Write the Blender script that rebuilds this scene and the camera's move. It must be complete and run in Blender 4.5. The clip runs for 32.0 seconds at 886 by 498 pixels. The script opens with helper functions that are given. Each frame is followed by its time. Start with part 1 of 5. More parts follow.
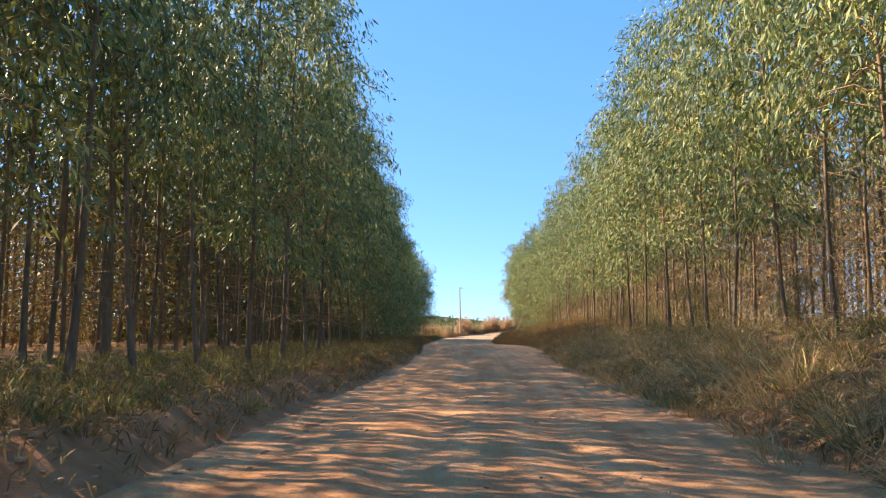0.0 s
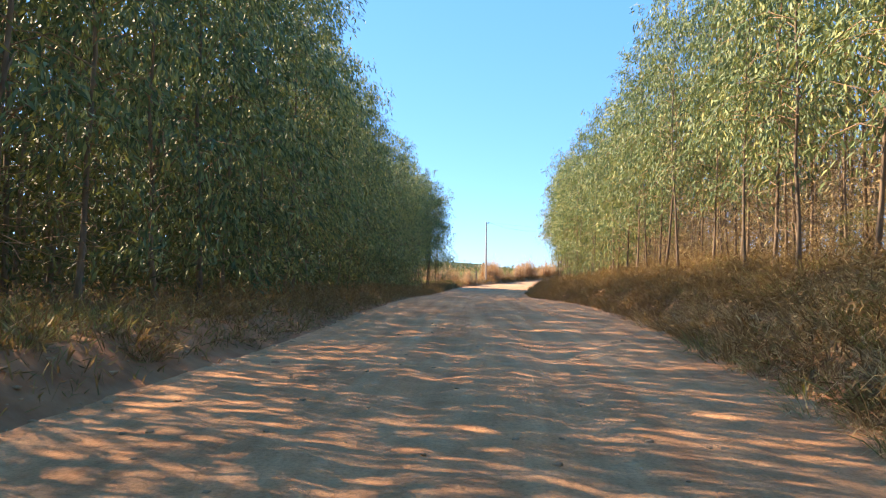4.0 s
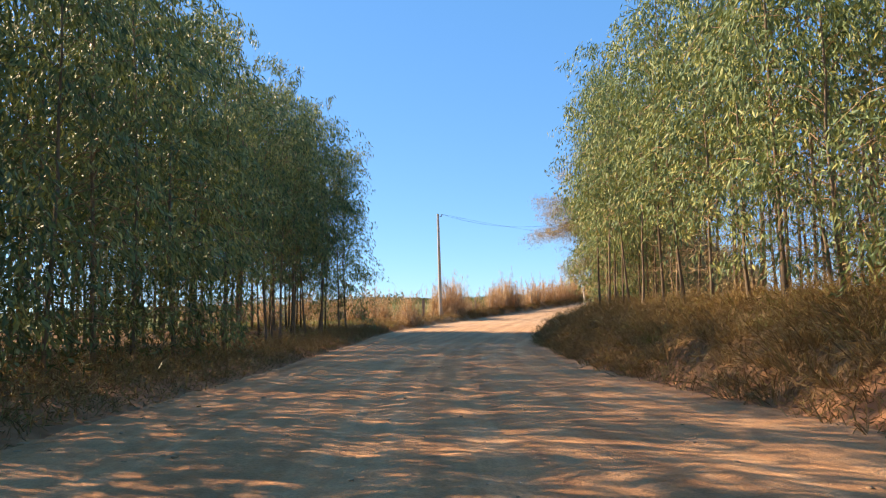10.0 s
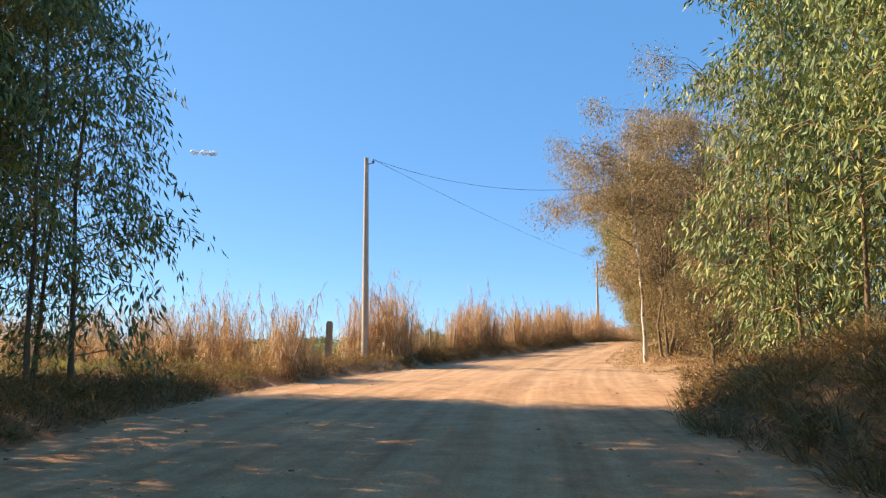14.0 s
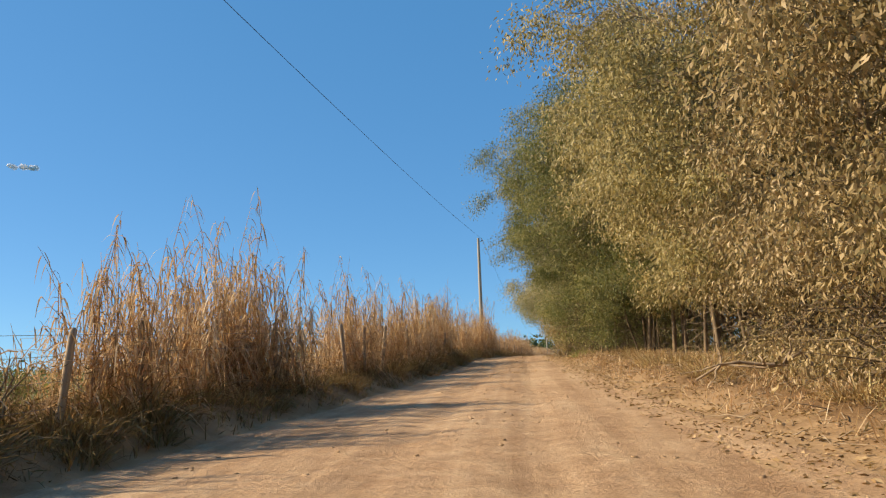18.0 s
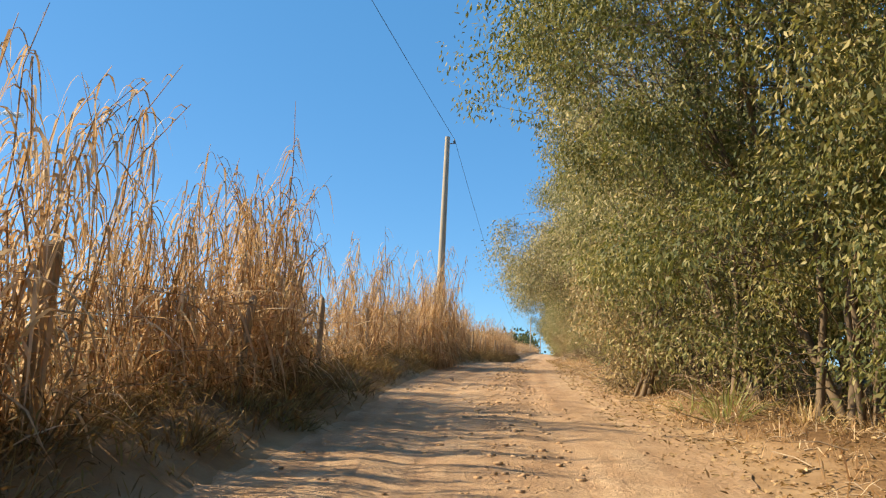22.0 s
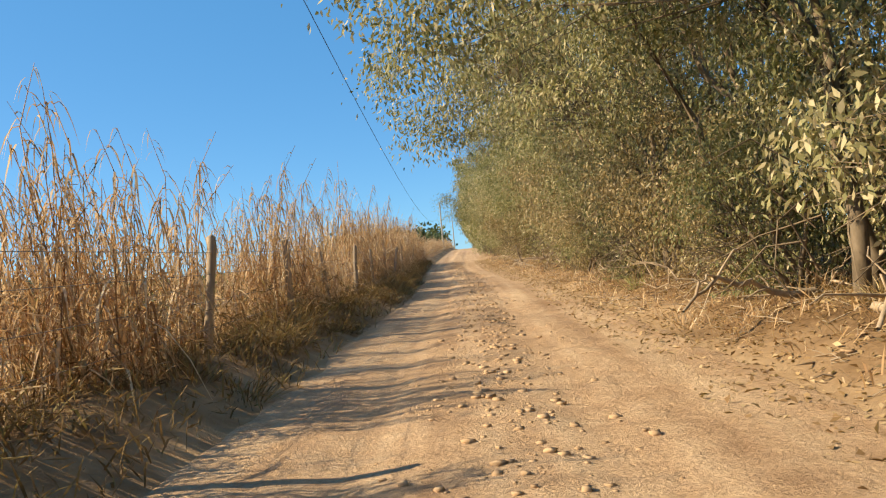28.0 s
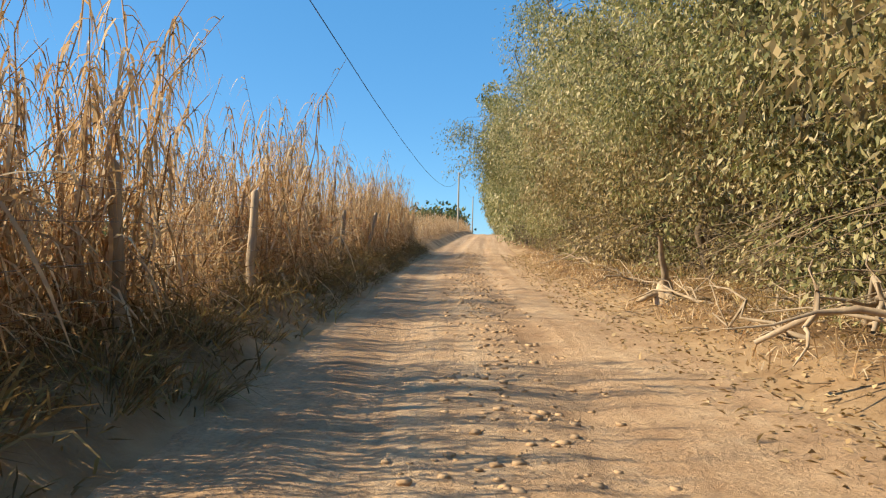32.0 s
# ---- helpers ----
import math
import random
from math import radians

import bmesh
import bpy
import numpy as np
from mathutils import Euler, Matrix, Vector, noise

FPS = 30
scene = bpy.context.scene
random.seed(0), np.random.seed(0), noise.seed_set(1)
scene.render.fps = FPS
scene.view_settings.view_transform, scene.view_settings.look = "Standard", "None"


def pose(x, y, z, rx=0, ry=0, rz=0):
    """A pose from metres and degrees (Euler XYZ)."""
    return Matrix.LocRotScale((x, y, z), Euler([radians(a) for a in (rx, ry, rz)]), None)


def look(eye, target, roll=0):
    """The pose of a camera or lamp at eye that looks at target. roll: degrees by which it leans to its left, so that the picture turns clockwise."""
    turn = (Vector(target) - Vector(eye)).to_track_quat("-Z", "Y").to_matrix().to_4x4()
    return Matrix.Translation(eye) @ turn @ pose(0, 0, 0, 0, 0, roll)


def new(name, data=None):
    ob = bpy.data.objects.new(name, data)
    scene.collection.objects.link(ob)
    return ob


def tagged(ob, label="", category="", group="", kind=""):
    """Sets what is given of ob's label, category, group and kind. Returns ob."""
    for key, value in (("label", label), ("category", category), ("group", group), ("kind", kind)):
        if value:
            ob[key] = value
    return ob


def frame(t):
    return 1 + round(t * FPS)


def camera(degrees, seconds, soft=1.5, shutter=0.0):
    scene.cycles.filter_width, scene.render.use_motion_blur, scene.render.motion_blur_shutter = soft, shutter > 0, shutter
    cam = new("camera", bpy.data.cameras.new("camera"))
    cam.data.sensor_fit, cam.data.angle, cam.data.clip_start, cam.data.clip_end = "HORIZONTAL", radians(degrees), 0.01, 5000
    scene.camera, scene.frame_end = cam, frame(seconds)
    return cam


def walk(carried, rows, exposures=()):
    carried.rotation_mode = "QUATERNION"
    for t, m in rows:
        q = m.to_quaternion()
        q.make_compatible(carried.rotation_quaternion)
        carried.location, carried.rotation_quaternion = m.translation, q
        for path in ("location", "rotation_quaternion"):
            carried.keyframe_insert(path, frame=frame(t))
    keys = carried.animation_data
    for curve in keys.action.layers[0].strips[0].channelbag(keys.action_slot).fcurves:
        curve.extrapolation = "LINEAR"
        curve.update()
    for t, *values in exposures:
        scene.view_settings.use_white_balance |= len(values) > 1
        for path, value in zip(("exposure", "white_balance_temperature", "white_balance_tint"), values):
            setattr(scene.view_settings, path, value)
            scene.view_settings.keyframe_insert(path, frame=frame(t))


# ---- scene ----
# Shot from a car: a dirt road between eucalyptus plantations, past a pole, then
# along tall dry grass on one side and a hedge of native trees on the other.

# ---- camera and its walk ----
cam = camera(58.9, 32.0, soft=1.2)
PATH = [
    (0, -2.820, -7.423, 1.254, 96.36, -0.00, -0.25),
    (0.5, -2.639, -3.739, 1.249, 96.46, -0.20, -0.27),
    (1, -2.375, 0.111, 1.236, 96.06, -0.39, -0.39),
    (1.5, -2.110, 3.992, 1.198, 92.56, -0.35, -0.69),
    (2, -1.846, 8.007, 1.202, 87.66, -0.78, -0.43),
    (2.5, -1.525, 12.073, 1.240, 86.86, -1.51, 1.60),
    (3, -1.178, 16.081, 1.300, 87.06, -1.81, 2.47),
    (3.5, -0.830, 20.038, 1.326, 90.66, -1.94, 2.76),
    (5.5, 0.000, 36.000, 1.500, 93.85, 1.52, 0.13),
    (6, 0.141, 40.044, 1.539, 94.05, 1.70, 0.81),
    (6.5, 0.141, 44.018, 1.586, 94.35, 0.09, -0.11),
    (7, 0.141, 48.070, 1.694, 94.06, 2.16, -4.07),
    (7.5, 0.141, 51.974, 1.749, 94.16, 0.03, -3.32),
    (8, 0.141, 55.940, 1.726, 96.25, -1.37, -2.36),
    (8.5, 0.070, 59.906, 1.702, 96.14, -3.18, -1.45),
    (9, 0.070, 63.935, 1.601, 94.84, -3.46, -1.22),
    (9.5, 0.070, 67.769, 1.664, 94.95, 0.22, -0.73),
    (10, 0.000, 71.595, 1.656, 95.05, 0.89, -1.01),
    (10.5, 0.000, 75.553, 1.563, 95.45, -2.10, -1.67),
    (11, -0.070, 79.527, 1.610, 95.65, -1.44, -1.15),
    (11.5, -0.141, 83.353, 1.602, 96.65, -0.88, -2.42),
    (12, -0.070, 87.242, 1.517, 96.76, -0.49, -2.56),
    (12.5, 0.070, 91.200, 1.424, 96.87, -0.44, -4.78),
    (13, 0.141, 95.104, 1.479, 97.38, 0.52, -6.10),
    (13.5, 0.282, 98.930, 1.471, 97.99, 0.49, -6.39),
    (14, 0.634, 102.694, 1.542, 98.49, -0.40, -6.19),
    (14.5, 0.986, 106.388, 1.620, 98.49, -0.22, -6.42),
    (16.5, 4.021, 121.084, 2.119, 99.84, 1.94, -12.29),
    (17, 4.908, 124.793, 2.332, 100.84, 2.29, -12.82),
    (17.5, 5.961, 128.228, 2.456, 100.74, 2.24, -14.52),
    (18, 7.008, 131.380, 2.604, 99.65, 2.23, -16.83),
    (18.5, 8.085, 134.412, 2.762, 99.20, 1.45, -21.07),
    (19, 9.241, 137.545, 2.965, 99.13, 2.74, -23.50),
    (19.5, 10.396, 140.668, 3.058, 99.09, -1.60, -20.30),
    (20, 11.710, 143.998, 3.296, 97.58, -1.75, -19.79),
    (20.5, 13.041, 147.149, 3.495, 97.79, -2.38, -20.13),
    (21, 14.307, 150.262, 3.754, 98.48, -3.29, -20.15),
    (21.5, 15.584, 153.425, 3.952, 98.77, -4.24, -19.56),
    (22, 16.981, 156.612, 4.090, 98.67, -2.45, -18.62),
    (22.5, 18.347, 159.920, 4.218, 95.07, -3.57, -18.82),
    (23, 19.691, 163.125, 4.411, 93.78, -4.00, -20.29),
    (23.5, 21.005, 166.454, 4.650, 94.83, -1.35, -23.23),
    (24, 22.306, 169.725, 4.839, 94.93, -0.55, -23.21),
    (24.5, 23.649, 172.930, 5.032, 95.01, 2.41, -22.67),
    (26.5, 29.452, 185.699, 5.564, 93.99, -0.10, -23.41),
    (27, 30.978, 188.826, 5.618, 93.69, -0.80, -23.22),
    (27.5, 32.607, 191.994, 5.712, 92.19, 1.29, -22.69),
    (28, 34.217, 195.214, 5.768, 91.19, 5.32, -24.93),
    (28.5, 35.774, 198.414, 5.862, 91.59, 2.42, -24.47),
    (29, 37.327, 201.702, 5.879, 91.89, -0.26, -25.91),
    (29.5, 38.863, 204.954, 5.935, 91.59, 0.36, -20.60),
    (30, 40.457, 208.138, 5.990, 90.88, 0.51, -17.50),
    (30.5, 42.067, 211.358, 6.006, 90.39, -1.14, -21.13),
    (31, 43.649, 214.417, 6.099, 90.49, -2.22, -22.34),
    (31.5, 45.290, 217.710, 6.155, 90.39, -1.11, -22.63),
    (32, 47.015, 221.097, 6.135, 89.99, -1.40, -23.73),
]
walk(cam, [(t, pose(x, y, z, rx, ry, rz)) for t, x, y, z, rx, ry, rz in PATH],
     exposures=[(0.0, 1.2, 8600, 22), (1.0, 1.3, 8600, 22), (3.0, 1.45, 8600, 22), (8.0, 1.02, 9000, 20), (13.0, 0.88, 9000, 20), (14.5, 0.75, 9200, 18),
                (16.5, 0.32, 8800, 12), (20.0, 0.46, 8800, 9), (23.0, 0.66, 8800, 9), (25.0, 0.52, 8800, 7), (28.0, 0.54, 8700, 6), (30.0, 0.4, 8700, 8), (32.0, 0.58, 8300, 5)])

# ---- light: clear dry-season sky, low sun from the side ----
SUN_ELEVATION = 32.5
SHADOW_WAY = Vector((0.93, -0.37, 0)).normalized()
sun_from = Vector((-SHADOW_WAY.x * math.cos(radians(SUN_ELEVATION)), -SHADOW_WAY.y * math.cos(radians(SUN_ELEVATION)),
                   math.sin(radians(SUN_ELEVATION))))
world = bpy.data.worlds.new("sky")
scene.world = world
world.use_nodes = True
wn = world.node_tree
sky = wn.nodes.new("ShaderNodeTexSky")
sky.sky_type = "NISHITA"
sky.sun_disc = False
sky.sun_elevation = radians(SUN_ELEVATION)
sky.sun_rotation = math.atan2(sun_from.x, sun_from.y)
sky.altitude, sky.air_density, sky.dust_density, sky.ozone_density = 600, 0.8, 0.1, 4.5
azure = wn.nodes.new("ShaderNodeMix")  # evens out the sky's brightness towards the clear azure of the dry season
azure.data_type = "RGBA"
azure.inputs[0].default_value = 0.52
wn.links.new(sky.outputs[0], azure.inputs[6])
azure.inputs[7].default_value = (0.2, 1.9, 4.4, 1)
deep = wn.nodes.new("ShaderNodeMix")  # dry, clean air: less red in the blue
deep.data_type, deep.blend_type = "RGBA", "MULTIPLY"
deep.inputs[0].default_value = 1.0
wn.links.new(azure.outputs[2], deep.inputs[6])
deep.inputs[7].default_value = (0.62, 0.84, 1.0, 1)
wn.links.new(deep.outputs[2], wn.nodes["Background"].inputs[0])
wn.nodes["Background"].inputs[1].default_value = 0.16
sun = new("sun", bpy.data.lights.new("sun", "SUN"))
sun.data.energy, sun.data.angle, sun.data.color = 5.6, radians(0.53), (1.0, 0.89, 0.74)
sun.matrix_world = look(sun_from * 50, (0, 0, 0))

# ---- materials ----


def ramp(nt, fac, stops):
    r = nt.nodes.new("ShaderNodeValToRGB")
    e = r.color_ramp.elements
    while len(e) < len(stops):
        e.new(0.5)
    for el, (p, c) in zip(e, stops):
        el.position, el.color = p, (*c, 1)
    nt.links.new(fac, r.inputs[0])
    return r.outputs[0]


def noise_tex(nt, vec, scale, detail=4.0, rough=0.55):
    n = nt.nodes.new("ShaderNodeTexNoise")
    n.inputs["Scale"].default_value, n.inputs["Detail"].default_value, n.inputs["Roughness"].default_value = scale, detail, rough
    nt.links.new(vec, n.inputs["Vector"])
    return n.outputs["Fac"]


def mixc(nt, fac, a, b, kind="MIX"):
    m = nt.nodes.new("ShaderNodeMix")
    m.data_type, m.blend_type = "RGBA", kind
    for sock, val in ((m.inputs[0], fac), (m.inputs[6], a), (m.inputs[7], b)):
        if hasattr(val, "is_linked"):
            nt.links.new(val, sock)
        else:
            sock.default_value = val if isinstance(val, float) else (*val, 1)
    return m.outputs[2]


def mathn(nt, op, a, b=0.0):
    m = nt.nodes.new("ShaderNodeMath")
    m.operation = op
    for sock, val in ((m.inputs[0], a), (m.inputs[1], b)):
        if hasattr(val, "is_linked"):
            nt.links.new(val, sock)
        else:
            sock.default_value = val
    return m.outputs[0]


def base_mat(name, rough=0.9, spec=0.2):
    m = bpy.data.materials.new(name)
    m.use_nodes = True
    nt = m.node_tree
    p = nt.nodes["Principled BSDF"]
    p.inputs["Roughness"].default_value, p.inputs["Specular IOR Level"].default_value = rough, spec
    return m, nt, p


def bump(nt, p, height, strength, dist):
    b = nt.nodes.new("ShaderNodeBump")
    b.inputs["Strength"].default_value, b.inputs["Distance"].default_value = strength, dist
    nt.links.new(height, b.inputs["Height"])
    nt.links.new(b.outputs[0], p.inputs["Normal"])


def coords(nt, which="Object"):
    return nt.nodes.new("ShaderNodeTexCoord").outputs[which]


def stretched(nt, vec, sx, sy, sz):
    m = nt.nodes.new("ShaderNodeMapping")
    m.inputs["Scale"].default_value = (sx, sy, sz)
    nt.links.new(vec, m.inputs["Vector"])
    return m.outputs[0]


def leaf_mat(name, stops, through_light=0.3, rough=0.5, tree_shift=0.25, glow=(0.5, 0.5, 0.08)):
    """Leaves whose colour differs from leaf to leaf and a little from plant to plant."""
    m, nt, p = base_mat(name, rough, 0.22)
    geo = nt.nodes.new("ShaderNodeNewGeometry").outputs["Random Per Island"]
    obj = nt.nodes.new("ShaderNodeObjectInfo").outputs["Random"]
    f = mathn(nt, "ADD", geo, mathn(nt, "MULTIPLY", mathn(nt, "SUBTRACT", obj, 0.5), tree_shift))
    col = ramp(nt, f, stops)
    nt.links.new(col, p.inputs["Base Color"])
    t = nt.nodes.new("ShaderNodeBsdfTranslucent")
    nt.links.new(mixc(nt, 0.35, col, glow, "MIX"), t.inputs[0])
    s = nt.nodes.new("ShaderNodeMixShader")
    s.inputs[0].default_value = through_light
    nt.links.new(p.outputs[0], s.inputs[1])
    nt.links.new(t.outputs[0], s.inputs[2])
    nt.links.new(s.outputs[0], nt.nodes["Material Output"].inputs[0])
    return m


def grain_mat(name, dark, light, scale, rough=0.9, relief=0.6, depth=0.01, stretch=(1, 1, 1), spots=None):
    """Bark, wood, stone: two scales of noise between two colours, with relief."""
    m, nt, p = base_mat(name, rough)
    v = stretched(nt, coords(nt), *stretch)
    big, fine = noise_tex(nt, v, scale * 0.2, 3), noise_tex(nt, v, scale, 6, 0.65)
    f = mathn(nt, "ADD", mathn(nt, "MULTIPLY", big, 0.5), mathn(nt, "MULTIPLY", fine, 0.5))
    col = ramp(nt, f, [(0.32, dark), (0.68, light)])
    if spots:
        col = mixc(nt, ramp(nt, noise_tex(nt, v, scale * 0.35, 2), [(0.52, (0, 0, 0)), (0.6, (1, 1, 1))]), col, spots)
    info = nt.nodes.new("ShaderNodeObjectInfo").outputs["Random"]
    col = mixc(nt, 1.0, col, ramp(nt, info, [(0, (0.78, 0.78, 0.78)), (1, (1.15, 1.12, 1.08))]), "MULTIPLY")
    nt.links.new(col, p.inputs["Base Color"])
    bump(nt, p, fine, relief, depth)
    return m


M = {}
M["gum_leaf"] = leaf_mat("gum_leaf", [(0.0, (0.055, 0.115, 0.07)), (0.4, (0.135, 0.22, 0.11)), (0.8, (0.25, 0.335, 0.145)),
                                      (0.97, (0.4, 0.4, 0.145))], 0.12, 0.55)
# about half as bright as gum_leaf: deep rows, undergrowth, edge shrubs, distant woods
M["gum_leaf_dark"] = leaf_mat("gum_leaf_dark", [(0.0, (0.04, 0.07, 0.04)), (0.6, (0.09, 0.125, 0.055)), (1.0, (0.17, 0.16, 0.07))], 0.14)
M["hedge_leaf"] = leaf_mat("hedge_leaf", [(0.0, (0.105, 0.125, 0.055)), (0.35, (0.235, 0.235, 0.11)), (0.7, (0.39, 0.355, 0.185)),
                                          (1.0, (0.58, 0.5, 0.32))], 0.3, 0.55, 0.5, (0.42, 0.42, 0.12))
M["yellow_leaf"] = leaf_mat("yellow_leaf", [(0.0, (0.17, 0.16, 0.07)), (0.4, (0.35, 0.3, 0.135)), (0.75, (0.5, 0.42, 0.21)),
                                            (1.0, (0.64, 0.54, 0.34))], 0.33, 0.55, 0.4, (0.5, 0.4, 0.14))
M["dry_leaf"] = leaf_mat("dry_leaf", [(0.0, (0.14, 0.125, 0.058)), (0.4, (0.29, 0.225, 0.115)), (0.75, (0.43, 0.335, 0.18)),
                                      (1.0, (0.6, 0.48, 0.31))], 0.3, 0.6, 0.4, (0.48, 0.35, 0.15))
M["straw"] = leaf_mat("straw", [(0.0, (0.27, 0.145, 0.075)), (0.35, (0.47, 0.3, 0.165)), (0.72, (0.64, 0.46, 0.285)),
                                (1.0, (0.8, 0.66, 0.48))], 0.4, 0.6, 0.3, (0.72, 0.47, 0.22))
M["verge_grass"] = leaf_mat("verge_grass", [(0.0, (0.12, 0.07, 0.032)), (0.5, (0.235, 0.15, 0.072)), (0.8, (0.33, 0.24, 0.11)),
                                            (1.0, (0.2, 0.19, 0.07))], 0.25, 0.7, 0.3, (0.5, 0.33, 0.12))
# verge_grass with sun put into its colour; also the verge's own straw-gold grass
M["sunlit_gold_grass"] = leaf_mat("sunlit_gold_grass", [(0.0, (0.24, 0.15, 0.075)), (0.5, (0.45, 0.32, 0.165)), (0.8, (0.58, 0.45, 0.25)),
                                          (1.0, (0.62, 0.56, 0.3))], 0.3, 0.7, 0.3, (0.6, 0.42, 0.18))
M["reed"] = leaf_mat("reed", [(0.0, (0.16, 0.19, 0.07)), (0.6, (0.3, 0.32, 0.14)), (1.0, (0.5, 0.45, 0.24))], 0.3, 0.5, 0.3)
M["dark_leaf"] = leaf_mat("dark_leaf", [(0.0, (0.065, 0.092, 0.042)), (0.5, (0.17, 0.185, 0.08)), (1.0, (0.42, 0.37, 0.18))], 0.28, 0.5, 0.4)
M["green_grass"] = leaf_mat("green_grass", [(0.0, (0.1, 0.125, 0.04)), (0.5, (0.21, 0.215, 0.08)), (1.0, (0.42, 0.36, 0.16))], 0.25, 0.6)
M["crop_leaf"] = leaf_mat("crop_leaf", [(0.0, (0.035, 0.07, 0.02)), (0.6, (0.07, 0.12, 0.035)), (1.0, (0.16, 0.19, 0.06))], 0.2, 0.5)
M["litter"] = leaf_mat("litter", [(0.0, (0.2, 0.12, 0.06)), (0.5, (0.38, 0.26, 0.14)), (1.0, (0.58, 0.44, 0.27))], 0.1, 0.8)
M["gum_bark"] = grain_mat("gum_bark", (0.1, 0.075, 0.055), (0.32, 0.25, 0.185), 14, stretch=(1, 1, 0.25), depth=0.006)
M["twig"] = grain_mat("twig", (0.22, 0.14, 0.085), (0.48, 0.34, 0.22), 20)
M["hedge_bark"] = grain_mat("hedge_bark", (0.1, 0.075, 0.05), (0.28, 0.22, 0.16), 18, stretch=(1, 1, 0.4))
M["pale_bark"] = grain_mat("pale_bark", (0.5, 0.465, 0.41), (0.8, 0.765, 0.7), 14, stretch=(1, 1, 0.6), relief=0.8, depth=0.02, spots=(0.24, 0.18, 0.12))
M["dead_wood"] = grain_mat("dead_wood", (0.25, 0.185, 0.13), (0.54, 0.44, 0.33), 16, stretch=(1, 1, 0.3))
M["post_wood"] = grain_mat("post_wood", (0.2, 0.15, 0.11), (0.52, 0.42, 0.32), 22, stretch=(1, 1, 0.12), depth=0.01)
M["sawn_wood"] = grain_mat("sawn_wood", (0.3, 0.23, 0.16), (0.6, 0.49, 0.37), 22, stretch=(1, 1, 0.12), depth=0.01)
M["concrete"] = grain_mat("concrete", (0.36, 0.33, 0.28), (0.52, 0.48, 0.41), 12, 0.85, 0.3, 0.004)
M["steel"] = grain_mat("steel", (0.14, 0.12, 0.11), (0.25, 0.23, 0.21), 30, 0.5)
M["cable"] = grain_mat("cable", (0.02, 0.02, 0.022), (0.05, 0.05, 0.05), 10, 0.6)
M["pale_stone"] = grain_mat("pale_stone", (0.4, 0.36, 0.3), (0.68, 0.63, 0.55), 9, 0.85, 0.6, 0.02)
M["clod"] = grain_mat("clod", (0.29, 0.185, 0.11), (0.57, 0.41, 0.27), 25)
M["far_wood"] = grain_mat("far_wood", (0.02, 0.04, 0.02), (0.07, 0.1, 0.045), 0.35, relief=1.0, depth=0.8)


def road_material():
    m, nt, p = base_mat("packed_red_earth", 0.95, 0.1)
    at = nt.nodes.new("ShaderNodeAttribute")
    at.attribute_name = "lane"
    lane, v = at.outputs["Vector"], coords(nt)
    tracks = noise_tex(nt, stretched(nt, lane, 0.05, 2.2, 0), 1.0, 5, 0.6)
    patch, mid, fine = noise_tex(nt, v, 0.35, 3), noise_tex(nt, v, 2.6, 5, 0.6), noise_tex(nt, v, 30, 6, 0.7)
    f = mathn(nt, "ADD", mathn(nt, "MULTIPLY", tracks, 0.45), mathn(nt, "ADD", mathn(nt, "MULTIPLY", patch, 0.25), mathn(nt, "MULTIPLY", mid, 0.3)))
    sep = nt.nodes.new("ShaderNodeSeparateXYZ")
    nt.links.new(lane, sep.inputs[0])
    along = mathn(nt, "MULTIPLY", mathn(nt, "SUBTRACT", sep.outputs[0], 225.0), 0.025)
    along.node.use_clamp = True
    red = ramp(nt, f, [(0.36, (0.42, 0.205, 0.105)), (0.5, (0.6, 0.325, 0.172)), (0.64, (0.73, 0.445, 0.255))])
    tan = ramp(nt, f, [(0.36, (0.33, 0.203, 0.123)), (0.5, (0.48, 0.325, 0.208)), (0.64, (0.61, 0.445, 0.3))])
    col = mixc(nt, along, red, tan)
    col = mixc(nt, 0.55, col, ramp(nt, fine, [(0.32, (0.45, 0.44, 0.43)), (0.52, (1, 1, 1)), (0.72, (1.28, 1.25, 1.2))]), "MULTIPLY")
    nt.links.new(col, p.inputs["Base Color"])
    bump(nt, p, mathn(nt, "ADD", mathn(nt, "MULTIPLY", mid, 1.2), mathn(nt, "MULTIPLY", fine, 0.4)), 1.0, 0.06)
    return m


